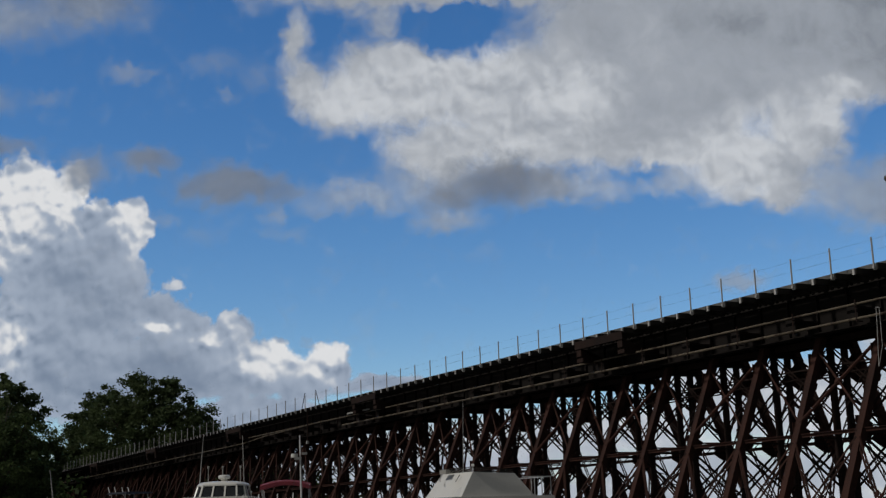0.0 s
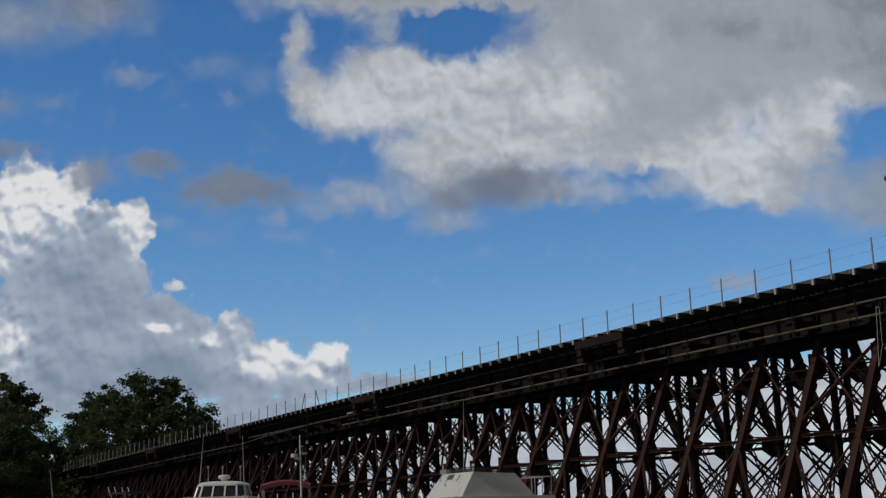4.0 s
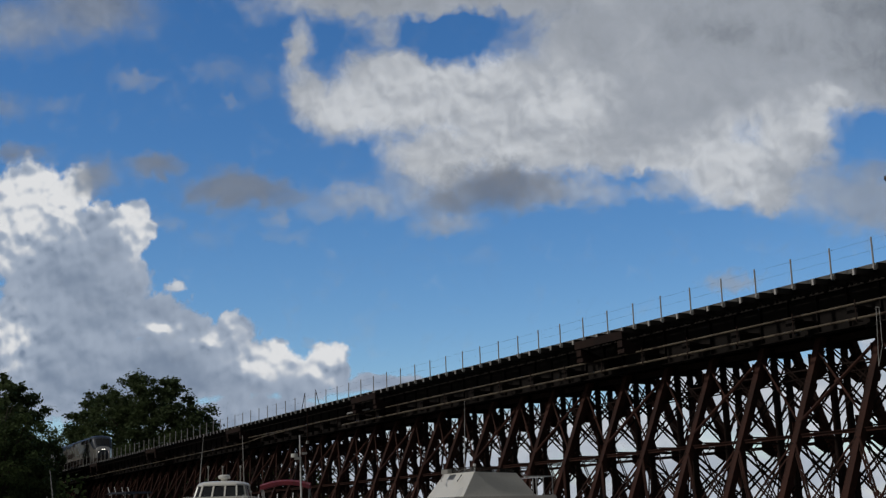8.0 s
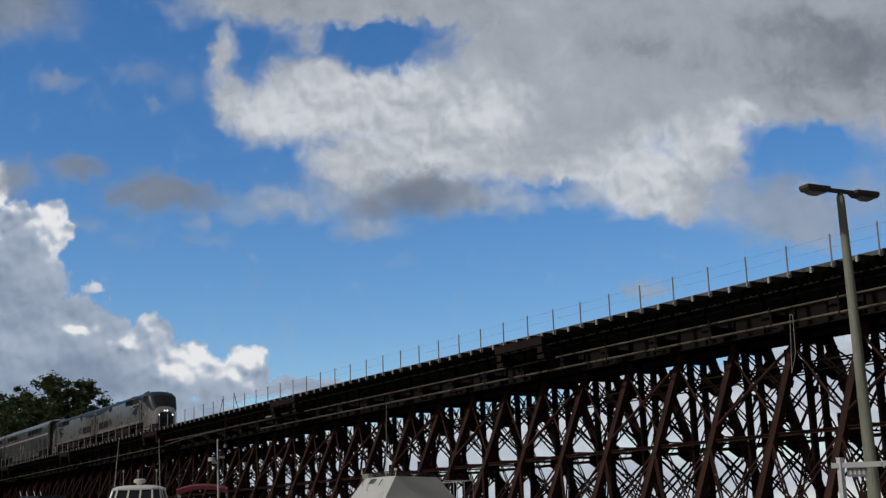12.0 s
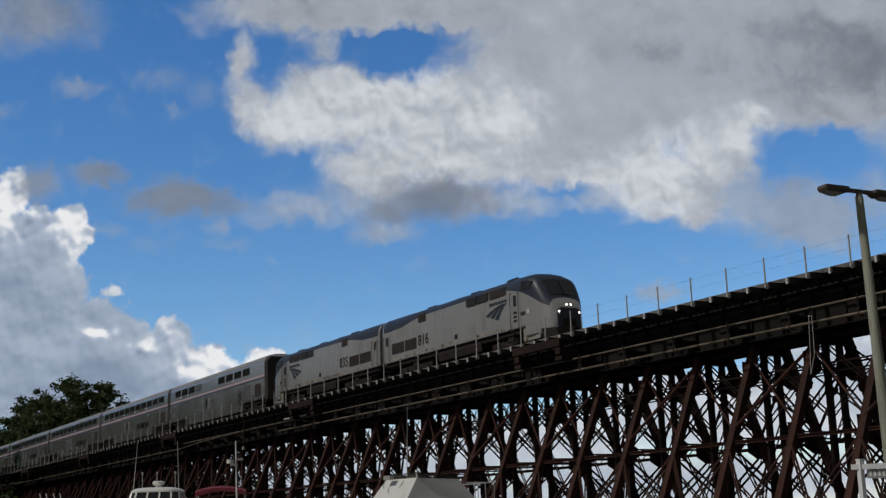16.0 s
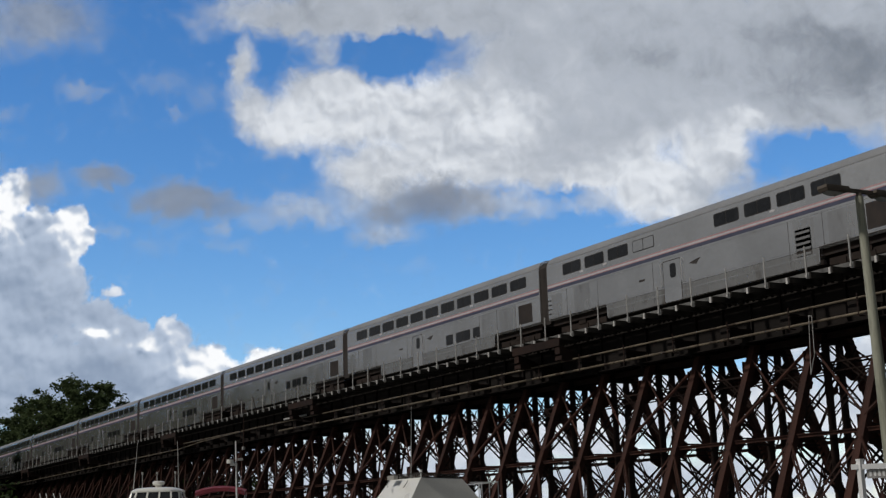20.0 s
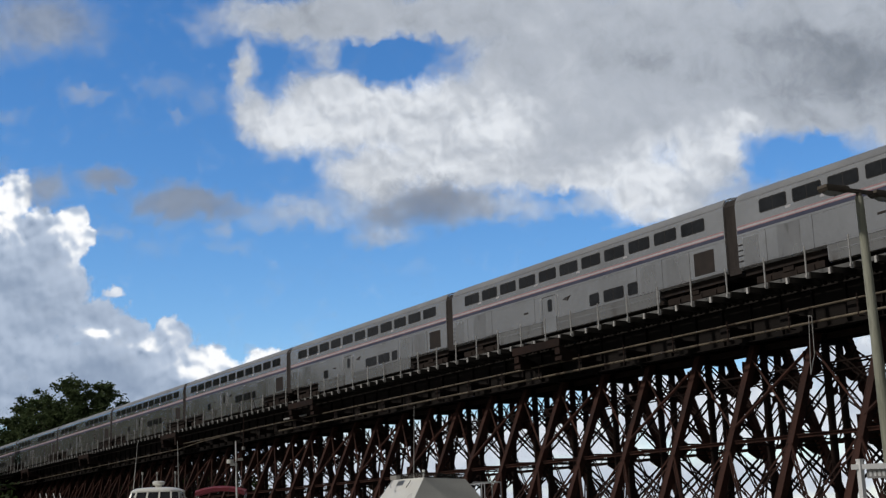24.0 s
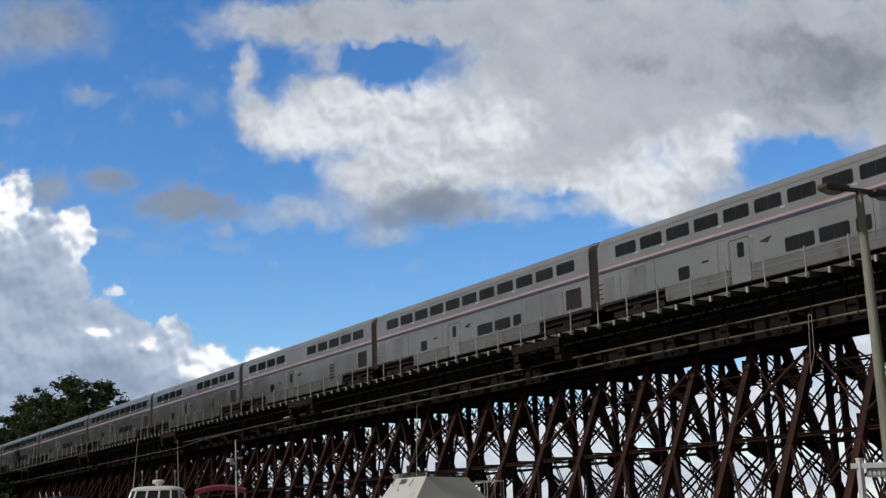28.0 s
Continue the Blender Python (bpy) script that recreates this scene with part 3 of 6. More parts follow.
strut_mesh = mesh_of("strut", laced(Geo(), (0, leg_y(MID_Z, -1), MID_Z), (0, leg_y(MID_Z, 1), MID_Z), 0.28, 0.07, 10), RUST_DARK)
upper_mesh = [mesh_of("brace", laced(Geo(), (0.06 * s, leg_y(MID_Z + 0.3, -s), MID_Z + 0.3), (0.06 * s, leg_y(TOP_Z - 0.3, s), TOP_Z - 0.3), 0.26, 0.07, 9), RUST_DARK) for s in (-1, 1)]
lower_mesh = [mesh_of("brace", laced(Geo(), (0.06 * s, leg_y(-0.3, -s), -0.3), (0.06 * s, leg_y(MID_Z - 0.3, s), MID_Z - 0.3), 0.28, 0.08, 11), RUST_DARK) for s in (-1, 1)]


def long_brace(side, z0, z1, way, w, kind, inner=False):
    g = Geo()
    a = (0, leg_y(z0, side) + side * 0.12, z0)
    b = (BENT_STEP, leg_y(z1, side) + side * 0.12, z1)
    if inner:
        a, b = (0, TRACK_Y + side * INNER, z0), (BENT_STEP, TRACK_Y + side * INNER, z1)
    if way < 0:
        a, b = (BENT_STEP, a[1], a[2]), (0, b[1], b[2])
    if kind == "rod":
        g.tube(a, b, w, w, 6)
        m = (Vector(a) + Vector(b)) / 2
        g.tube(m - (Vector(b) - Vector(a)).normalized() * 0.12, m + (Vector(b) - Vector(a)).normalized() * 0.12, w * 1.9, w * 1.9, 6)
    else:
        laced(g, a, b, 0.2, w, 8, (0, 1, 0.3))
    return g


strut_long = {s: mesh_of("longitudinal_strut", Geo().box((0.2, leg_y(MID_Z, s) - 0.09, MID_Z - 0.015), (BENT_STEP - 0.2, leg_y(MID_Z, s) + 0.09, MID_Z + 0.015)).box((0.2, leg_y(MID_Z, s) - 0.015, MID_Z - 0.14), (BENT_STEP - 0.2, leg_y(MID_Z, s) + 0.015, MID_Z + 0.0)), RUST) for s in (-1, 1)}
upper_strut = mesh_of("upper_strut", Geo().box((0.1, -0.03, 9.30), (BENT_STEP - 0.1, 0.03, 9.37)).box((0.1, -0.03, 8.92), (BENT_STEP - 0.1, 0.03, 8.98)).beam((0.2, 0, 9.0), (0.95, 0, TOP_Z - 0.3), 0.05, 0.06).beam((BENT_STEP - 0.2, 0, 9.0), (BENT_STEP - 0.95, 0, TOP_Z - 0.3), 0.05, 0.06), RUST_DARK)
rods = {(s, w): mesh_of("tie_rod", long_brace(s, MID_Z + 0.5, TOP_Z - 0.2, w, 0.075 if w > 0 else 0.05, "rod"), RUST) for s in (-1, 1) for w in (-1, 1)}
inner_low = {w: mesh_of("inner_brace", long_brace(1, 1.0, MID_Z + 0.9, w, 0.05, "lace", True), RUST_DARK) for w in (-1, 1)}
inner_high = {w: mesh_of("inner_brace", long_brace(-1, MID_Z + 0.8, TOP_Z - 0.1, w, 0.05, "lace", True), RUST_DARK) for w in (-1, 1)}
lows = {(s, w): mesh_of("longitudinal_brace", long_brace(s, 0.6, MID_Z - 0.4, w, 0.065, "lace"), RUST) for s in (-1, 1) for w in (-1, 1)}

for i in range(BENTS):
    x = BENT0 - i * BENT_STEP
    bent = part("bent", cap_mesh, None, bridge, at=Matrix.Translation((x, 0, 0)))
    for s in (-1, 1):
        part("leg", leg_mesh[s], None, bent)
        for me in gusset_mesh[s]:
            part("gusset_plate", me, None, bent)
        part("post", inner_mesh, None, bent, at=Matrix.Translation((0, TRACK_Y + s * INNER, 0)))
    part("bearing_block", block_mesh, None, bent)
    part("strut", strut_mesh, None, bent)
    for me in (*upper_mesh, *lower_mesh):
        part("brace", me, None, bent)
    if i < BENTS - 1:
        for s in (-1, 1):
            part("cap_stringer", longi, None, bent, at=Matrix.Translation((-BENT_STEP, TRACK_Y + s * INNER, 0)))
            part("upper_strut", upper_strut, None, bent, at=Matrix.Translation((-BENT_STEP, TRACK_Y + s * INNER, 0)))
        for w in (-1, 1):
            part("inner_brace", inner_low[w], None, bent, at=Matrix.Translation((-BENT_STEP, 0, 0)))
            part("inner_brace", inner_high[w], None, bent, at=Matrix.Translation((-BENT_STEP, 0, 0)))
        for s in (-1, 1):
            part("longitudinal_strut", strut_long[s], None, bent, at=Matrix.Translation((-BENT_STEP, 0, 0)))
            for w in (-1, 1):
                if i % 2 == 0:
                    part("tie_rod", rods[s, w], None, bent, at=Matrix.Translation((-BENT_STEP, 0, 0)))
                elif s > 0 or w < 0:
                    part("tie_rod", rods[s, w], None, bent, at=Matrix.Translation((-BENT_STEP, 0, 0)))
                part("longitudinal_brace", lows[s, w], None, bent, at=Matrix.Translation((-BENT_STEP, 0, 0)))

# plainer bents carry the deck on to the east, and an earth embankment to the west
for i in range(1, 39, 2):
    bent = part("bent", cap_mesh, None, bridge, at=Matrix.Translation((BENT0 + i * BENT_STEP, 0, 0)))
    for s in (-1, 1):
        part("leg", leg_mesh[s], None, bent)
    part("strut", strut_mesh, None, bent)
plain("embankment", Geo().prism([(TRACK_Y - 19, -1), (TRACK_Y - 2.6, 12.425), (TRACK_Y + 2.6, 12.425), (TRACK_Y + 19, -1)], "x", -770, -402), EARTH, "grassy railway embankment beyond the trestle", "embankment", "structure")

# deck: girders, ties, rails
SPAN = BENT_STEP * 4
for s in (-1, 1):
    y = TRACK_Y + s * 1.35
    g = Geo()
    g.box((0.02, y - 0.02, TOP_Z + 0.40), (SPAN - 0.02, y + 0.02, 12.42))
    for z in (TOP_Z + 0.40, 12.37):
        g.box((0.02, y - 0.22, z), (SPAN - 0.02, y + 0.22, z + 0.05))
    k = 0.0
    while k < SPAN:
        g.box((k + 0.03, y - 0.16, TOP_Z + 0.45), (k + 0.09, y + 0.16, 12.37))
        k += BENT_STEP / 2
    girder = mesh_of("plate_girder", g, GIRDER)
    for i in range(38):
        part("plate_girder", girder, None, bridge, at=Matrix.Translation((X_EAST - (i + 1) * SPAN, 0, 0)))

lat = Geo()
for k in range(2):
    lat.beam((0.1, TRACK_Y - 1.3 + 2.6 * k, TOP_Z + 0.5), (BENT_STEP, TRACK_Y + 1.3 - 2.6 * k, TOP_Z + 0.5), 0.12, 0.1)
lat.box((-0.06, TRACK_Y - 1.3, TOP_Z + 0.45), (0.06, TRACK_Y + 1.3, 12.3))
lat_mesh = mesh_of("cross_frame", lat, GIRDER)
for i in range(BENTS - 1):
    part("cross_frame", lat_mesh, None, bridge, at=Matrix.Translation((BENT0 - (i + 1) * BENT_STEP, 0, 0)))

TIE_STEP = 1.177
POST_X = -36.55
LONG_Y0, LONG_Y1 = TRACK_Y - 3.42, TRACK_Y + 1.9
tie_mesh = mesh_of("long_tie", Geo().box((-0.12, LONG_Y0 + 0.06, 12.43), (0.12, LONG_Y1, 12.68)).box((-0.05, LONG_Y0 + 0.7, 12.36), (-0.02, LONG_Y0 + 0.76, 12.43)).box((0.04, LONG_Y0 + 0.7, 12.36), (0.07, LONG_Y0 + 0.76, 12.43)), TIMBER)
end_mesh = mesh_of("tie_end", Geo().box((-0.055, LONG_Y0, 12.40), (0.055, LONG_Y0 + 0.058, 12.66)), TIE_END)
post_mesh = mesh_of("fence_post", Geo().tube((0, LONG_Y0 - 0.04, 12.42), (0, LONG_Y0 - 0.04, 13.74), 0.037, 0.035, 8).box((-0.05, LONG_Y0 - 0.085, 12.46), (0.05, LONG_Y0, 12.56)), POST)
short = Geo()
n_ties = 250
for i in range(-28, n_ties - 28):
    x = POST_X - i * TIE_STEP
    if x < -320:
        break
    tie = part("long_tie", tie_mesh, None, bridge, at=Matrix.Translation((x, 0, 0)))
    part("tie_end", end_mesh, None, tie)
    if i % 2 == 0:
        part("fence_post", post_mesh, None, bridge, at=Matrix.Translation((x, 0, 0)))
x = X_EAST
while x > X_WEST:
    short.box((x - 0.11, TRACK_Y - 1.5, 12.43), (x + 0.11, TRACK_Y + 1.5, 12.67))
    x -= TIE_STEP / 3 if -320 < x < 40 else TIE_STEP
tagged(part("cross_tie", short, TIMBER, bridge, "dark creosoted cross ties"), kind="stuff")

for y in (TRACK_Y - 0.72, TRACK_Y + 0.72):
    prof = [(y - 0.07, 12.69), (y + 0.07, 12.69), (y + 0.02, 12.73), (y + 0.012, 12.81), (y + 0.036, 12.83), (y + 0.036, 12.86), (y - 0.036, 12.86), (y - 0.036, 12.83), (y - 0.012, 12.81), (y - 0.02, 12.73)]
    part("rail", Geo().prism(prof, "x", X_WEST, X_EAST), RAIL, bridge)
for s in (-1, 1):
    part("edge_timber", Geo().box((X_WEST, TRACK_Y + s * 1.62 - 0.1, 12.685), (X_EAST, TRACK_Y + s * 1.62 + 0.1, 12.80)), TIMBER, bridge)
for z in (13.62, 13.18):
    part("fence_wire", Geo().tube((-300, LONG_Y0 - 0.075, z), (38, LONG_Y0 - 0.075, z), 0.003, 0.003, 5), WIRE, bridge)
# the strip of walkway grating between ties and fence
part("walkway_plank", Geo().box((-310, LONG_Y0 + 0.97, 12.685), (38, LONG_Y0 + 1.45, 12.735)), TIMBER, bridge)
kerb_mesh = mesh_of("kerb_timber", Geo().box((0.01, LONG_Y0 + 0.80, 12.684), (TIE_STEP * 4 - 0.01, LONG_Y0 + 0.95, 12.865)), KERB)
for i in range(-7, 58):
    part("kerb_timber", kerb_mesh, None, bridge, at=Matrix.Translation((POST_X - (i + 1) * 4 * TIE_STEP + 0.4, 0, 0)))

# conduits along the camera's side
PIPE_Y = TRACK_Y - 2.86
part("conduit", Geo().tube((-93.5, PIPE_Y, 10.74), (40, PIPE_Y, 10.66), 0.062, 0.062, 10), PIPE, bridge, "rust-stained galvanised conduit")
part("conduit", Geo().tube((-118, PIPE_Y, 11.38), (40, PIPE_Y, 11.26), 0.05, 0.05, 10), PIPE, bridge, "rust-stained galvanised conduit")
part("conduit", Geo().path([(-220, PIPE_Y, 10.85), (-118, PIPE_Y, 10.95), (-112, PIPE_Y, 11.2), (-97, PIPE_Y, 11.4)], 0.05, 8), PIPE, bridge)
part("conduit", Geo().tube((-92.2, PIPE_Y - 0.1, 11.52), (-88.0, PIPE_Y - 0.1, 11.50), 0.07, 0.07, 8), POST, bridge, "short white pipe length")
clip_mesh = mesh_of("pipe_bracket", Geo().box((-0.04, PIPE_Y - 0.09, 10.58), (0.04, TRACK_Y - 2.6, 10.62)).box((-0.04, PIPE_Y - 0.08, 11.16), (0.04, TRACK_Y - 1.3, 11.205)).box((-0.03, PIPE_Y - 0.08, 10.6), (0.03, PIPE_Y - 0.064, 11.5)), RUST_DARK)
for i in range(60):
    part("pipe_bracket", clip_mesh, None, bridge, at=Matrix.Translation((BENT0 - i * BENT_STEP + 0.5, 0, 0)))

# hanging cable with a loop under the deck
part("hanging_cable", Geo().path([(-37.15, PIPE_Y - 0.08, 11.0), (-37.20, PIPE_Y - 0.1, 9.9), (-37.30, PIPE_Y - 0.1, 8.6), (-37.00, PIPE_Y - 0.1, 9.4), (-36.97, PIPE_Y - 0.1, 10.95), (-37.15, PIPE_Y - 0.08, 11.0)], 0.015), POST, bridge, "pale looped cable")

# refuge platforms
for k in range(6):
    xc = -56.1 - 31.4 * k
    y0, y1 = TRACK_Y - 3.62, TRACK_Y - 2.3
    ref = part("refuge_platform", Geo().box((xc - 2.2, y0, 12.36), (xc + 2.2, y1, 12.42)), TIMBER, bridge)
    part("fascia_board", Geo().box((xc - 2.25, y0 - 0.06, 12.02), (xc + 2.25, y0 - 0.005, 12.44)), RUST_DARK, ref, "rusty brown fascia plate")
    for dx in (-1.95, 1.95):
        part("support_bracket", Geo().prism([(y0, 12.0), (y0 + 0.2, 12.0), (TRACK_Y - 1.4, 11.3), (TRACK_Y - 1.4, 11.0), (y0, 11.62)], "x", xc + dx - 0.22, xc + dx + 0.22), RUST_DARK, ref)
        part("platform_beam", Geo().box((xc + dx - 0.3, y0 + 0.05, 11.30), (xc + dx + 0.3, TRACK_Y - 1.4, 11.52)), RUST_DARK, ref)

# small signal post with a raised arm on the deck
sig = thing("track_sign", "dark leaning marker posts on the trestle's edge", "marker")
part("post", Geo().tube((-101.1, LONG_Y0, 12.45), (-100.2, LONG_Y0, 13.95), 0.03), RUST_DARK, sig)
part("post", Geo().tube((-96.8, LONG_Y0, 12.45), (-97.8, LONG_Y0, 13.95), 0.03), RUST_DARK, sig)
cabp = thing("deck_cable_drop", "thin dark cable drop with a pale end box under the deck", "cable")
part("cable", Geo().tube((-100.6, PIPE_Y - 0.2, 9.9), (-100.6, PIPE_Y - 0.2, 12.5), 0.05), RUST_DARK, cabp)
part("end_box", Geo().box((-100.70, PIPE_Y - 0.3, 9.75), (-100.50, PIPE_Y - 0.1, 10.0)), POST, cabp)


# ---- trees ----
def tree(name, label, x, y, z, height, lobes, leaf, count, size, seed, trunk_r=0.55):
    """Tapered trunk with limbs to each lobe of the crown; lobes: dx, dy, dz as parts of the height, and radius in metres."""
    rnd = random.Random(seed)
    t = thing(name, label, "tree", pose(x, y, z, 0, 0, 76))
    trunk = Geo()
    pts = [Vector((0, 0, -0.5)), Vector((0.2, 0.1, height * 0.2)), Vector((-0.1, 0.2, height * 0.42)), Vector((0.2, -0.1, height * 0.7))]
    for a, (p, q) in enumerate(zip(pts, pts[1:])):
        trunk.tube(p, q, trunk_r * (1 - 0.25 * a), trunk_r * (1 - 0.25 * (a + 1)), 9)
    part("trunk", trunk, BARK, t)
    g = Geo()
    total = sum(l[3] ** 2 for l in lobes)
    for dx, dy, dz, r in lobes:
        c = Vector((dx * height, dy * height, dz * height))
        s = pts[1].lerp(pts[2], rnd.random())
        mid = s.lerp(c, 0.5) + Vector((rnd.uniform(-1, 1), rnd.uniform(-1, 1), rnd.uniform(0, 1)))
        limb = Geo().tube(s, mid, 0.22, 0.15, 6).tube(mid, c, 0.15, 0.05, 6)
        for k in range(5):
            e = c + Vector((rnd.gauss(0, 1), rnd.gauss(0, 1), rnd.gauss(0, 1))).normalized() * r * 0.8
            limb.tube(mid.lerp(c, 0.6), e, 0.07, 0.02, 5)
        part("limb", limb, BARK, t)
        # sub-clumps over the lobe, each a knot of small leaf sprays
        n_clump = max(6, int(r * r * 1.7))
        per = max(4, int(count * r * r / total / n_clump))
        for k in range(n_clump):
            d = Vector((rnd.gauss(0, 1), rnd.gauss(0, 1), rnd.gauss(0, 0.85))).normalized()
            cc = c + d * r * (0.35 + 0.70 * rnd.random() ** 0.5)
            cr = r * rnd.uniform(0.14, 0.28)
            for j in range(per):
                o = cc + Vector((rnd.gauss(0, 1), rnd.gauss(0, 1), rnd.gauss(0, 0.75))) * cr * 0.62
                u = Vector((rnd.gauss(0, 1), rnd.gauss(0, 1), rnd.gauss(0, 0.6))).normalized()
                v = u.cross(Vector((rnd.gauss(0, 1), rnd.gauss(0, 1), rnd.gauss(0, 1)))).normalized()
                s2 = size * rnd.uniform(0.6, 1.3)
                i = len(g.v)
                g.v += [tuple(o - u * s2), tuple(o + v * s2 * 0.55), tuple(o + u * s2), tuple(o - v * s2 * 0.5)]
                g.f.append((i, i + 1, i + 2, i + 3))
    me = bpy.data.meshes.new("crown")
    me.from_pydata(g.v, [], g.f)
    me.materials.append(leaf)
    part("crown", me, None, t)
    return t


oak = tree("oak_tree", "tall broad dark green oak on the river bank", -229, 58.5, 4.5, 26,
     [(0, 0, .84, 4.4), (.15, 0, .80, 4.2), (.27, 0, .67, 4.2), (.36, 0, .53, 3.4), (-.15, 0, .83, 4.4), (-.30, 0, .72, 4.2), (.05, -.1, .62, 6.0), (-.18, -.1, .48, 6.0), (.24, -.1, .44, 5.2),
      (0, -.12, .30, 6.0), (.30, -.05, .28, 4.6), (-.36, -.05, .42, 4.8), (-.3, -.1, .25, 5.0), (.10, .05, .90, 2.4)], LEAF_DARK, 62000, 0.29, 21, 0.8)
tree("oak_tree", "dark green oak with a lower, rounded crown on the bank", -262, 57.0, 4.5, 28,
     [(0, 0, .86, 3.6), (.12, 0, .78, 3.8), (-.12, 0, .76, 3.8), (0, -.1, .60, 5.4), (.2, -.05, .50, 5), (-.24, 0, .56, 4.6), (-.2, 0, .36, 5), (0, -.1, .32, 5.5), (.2, 0, .28, 5)], LEAF_DARK, 36000, 0.31, 22, 0.7)
near_oak = tree("oak_tree", "tall dark oak on the near shore beside the trestle", -198, 28.0, 1.5, 24.5,
     [(-.02, 0, .90, 3.2), (.12, 0, .80, 3.2), (.21, 0, .64, 3.0), (.27, 0, .50, 2.6), (-.16, 0, .82, 4), (0, -.1, .66, 4.6), (.16, -.05, .48, 4), (-.2, 0, .55, 5), (.08, -.1, .34, 4.8), (.22, 0, .34, 3.4), (-.1, 0, .28, 5)], LEAF_DARK, 30000, 0.32, 23, 0.6)
tree("maple_tree", "bushy light green tree on the marina's point", -148.6, 21.0, 1.2, 17,
     [(0, 0, .86, 2.6), (.10, .0, .72, 2.8), (-.12, -.02, .74, 3.0), (0, -.1, .58, 3.8), (.17, .04, .50, 3.0), (-.25, 0, .5, 3.8), (.1, .0, .34, 3.8), (.22, .04, .28, 2.8), (-.1, -.1, .28, 3.8), (.1, 0, .12, 3.6)], LEAF_LIGHT, 30000, 0.20, 24, 0.4)


# oaks added mostly out of view, for shade and dark reflections on far carriages
for ox, oy, oz, turn in ((-186, 13, 1.5, 10), (-217, 27, 1.5, 100), (-236, 25, 1.5, 200), (-253, 26, 1.5, 300), (-271, 25, 1.5, 60), (-290, 26, 1.0, 150), (-308, 25, 1.0, 250)):
    copy_thing(near_oak, pose(ox, oy, oz, 0, 0, turn) @ Matrix.Scale(1.15 if ox < -230 else 1.0, 4))
for ox, oy, turn in ((-236, 6, 20), (-256, -8, 140), (-277, 8, 250), (-300, -10, 80), (-262, -24, 310), (-322, 8, 190), (-228, -16, 60), (-340, -12, 120)):
    copy_thing(oak, pose(ox, oy, 1.8, 0, 0, turn) @ Matrix.Scale(1.45, 4))


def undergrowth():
    """Dense low growth on the bank behind the trestle's landward end, with some added in front."""
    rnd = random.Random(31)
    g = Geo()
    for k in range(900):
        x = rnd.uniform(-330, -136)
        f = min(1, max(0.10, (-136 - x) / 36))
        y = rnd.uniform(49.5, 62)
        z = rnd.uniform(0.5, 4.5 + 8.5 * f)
        # clumps added before the western legs, to make that stretch dark
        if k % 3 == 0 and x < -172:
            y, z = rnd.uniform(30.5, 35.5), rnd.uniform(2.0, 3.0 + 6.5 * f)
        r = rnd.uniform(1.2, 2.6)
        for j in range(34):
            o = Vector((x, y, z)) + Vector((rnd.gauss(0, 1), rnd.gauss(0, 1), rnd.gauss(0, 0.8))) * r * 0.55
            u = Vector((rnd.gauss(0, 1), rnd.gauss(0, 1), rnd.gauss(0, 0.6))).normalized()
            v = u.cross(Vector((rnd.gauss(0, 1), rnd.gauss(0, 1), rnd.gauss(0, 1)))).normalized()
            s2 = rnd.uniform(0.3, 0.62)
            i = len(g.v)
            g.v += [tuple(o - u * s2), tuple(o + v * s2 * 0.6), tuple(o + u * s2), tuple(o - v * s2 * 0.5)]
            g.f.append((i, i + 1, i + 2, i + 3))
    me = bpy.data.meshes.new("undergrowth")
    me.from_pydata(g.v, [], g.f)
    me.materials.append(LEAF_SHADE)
    tagged(new("undergrowth", me), "dense dark undergrowth behind the trestle, with clumps added in front to darken it", "bushes", kind="stuff")


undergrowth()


# ---- street lamp and dock gate ----
def at_bearing(dx, dy, r, z=0.0):
    return Vector((dx * r, dy * r, z))


LP = at_bearing(-0.6575, 0.7534, 32.0, -0.14)
lamp = thing("street_lamp", "weathered wooden pole with two bronze shoebox lamp heads", "street lamp", Matrix.Translation(LP))
g = Geo()
rings = []
for k in range(9):
    z = 0.6 + (10.75 - 0.6) * k / 8
    r = 0.178 - 0.080 * k / 8
    lean = 0.012 * (10.75 - z)
    rings.append([(r * math.cos(2 * math.pi * i / 12) + lean * 0.6, r * math.sin(2 * math.pi * i / 12) + lean, z) for i in range(12)])
g.loft(rings)
part("pole", g, POLE_WOOD, lamp)
AX = Vector((0.475 * 0.86 - 0.66 * 0.5, 0.88 * 0.86 + 0.75 * 0.5, 0)).normalized()
AN = Vector((-AX.y, AX.x, 0))


def along(a, b, z):
    return AX * a + AN * b + Vector((0, 0, z))


arm = part("arm", Geo().beam(along(-0.85, 0, 10.88), along(0.85, 0, 10.88), 0.10, 0.085), LAMP_METAL, lamp)
part("pole_cap", Geo().tube((0, 0, 10.72), (0, 0, 10.85), 0.085, 0.06, 12), LAMP_METAL, lamp)
for s in (-1, 1):
    c = 0.80 * s
    head = part("lamp_head", Geo().loft([[along(c + a * 0.36, b * 0.16, 10.935) for a, b in ((-1, -1), (1, -1), (1, 1), (-1, 1))],
                                         [along(c + a * 0.37, b * 0.17, 10.86) for a, b in ((-1, -1), (1, -1), (1, 1), (-1, 1))],
                                         [along(c + 0.02 * s + a * 0.30, b * 0.14, 10.78) for a, b in ((-1, -1), (1, -1), (1, 1), (-1, 1))]]), LAMP_METAL, lamp)
    part("lens", Geo().loft([[along(c + 0.05 * s + a * 0.24, b * 0.12, 10.777) for a, b in ((-1, -1), (1, -1), (1, 1), (-1, 1))],
                             [along(c + 0.03 * s + a * 0.12, b * 0.08, 10.71) for a, b in ((-1, -1), (1, -1), (1, 1), (-1, 1))]]), LENS, head, "frosted drop lens")

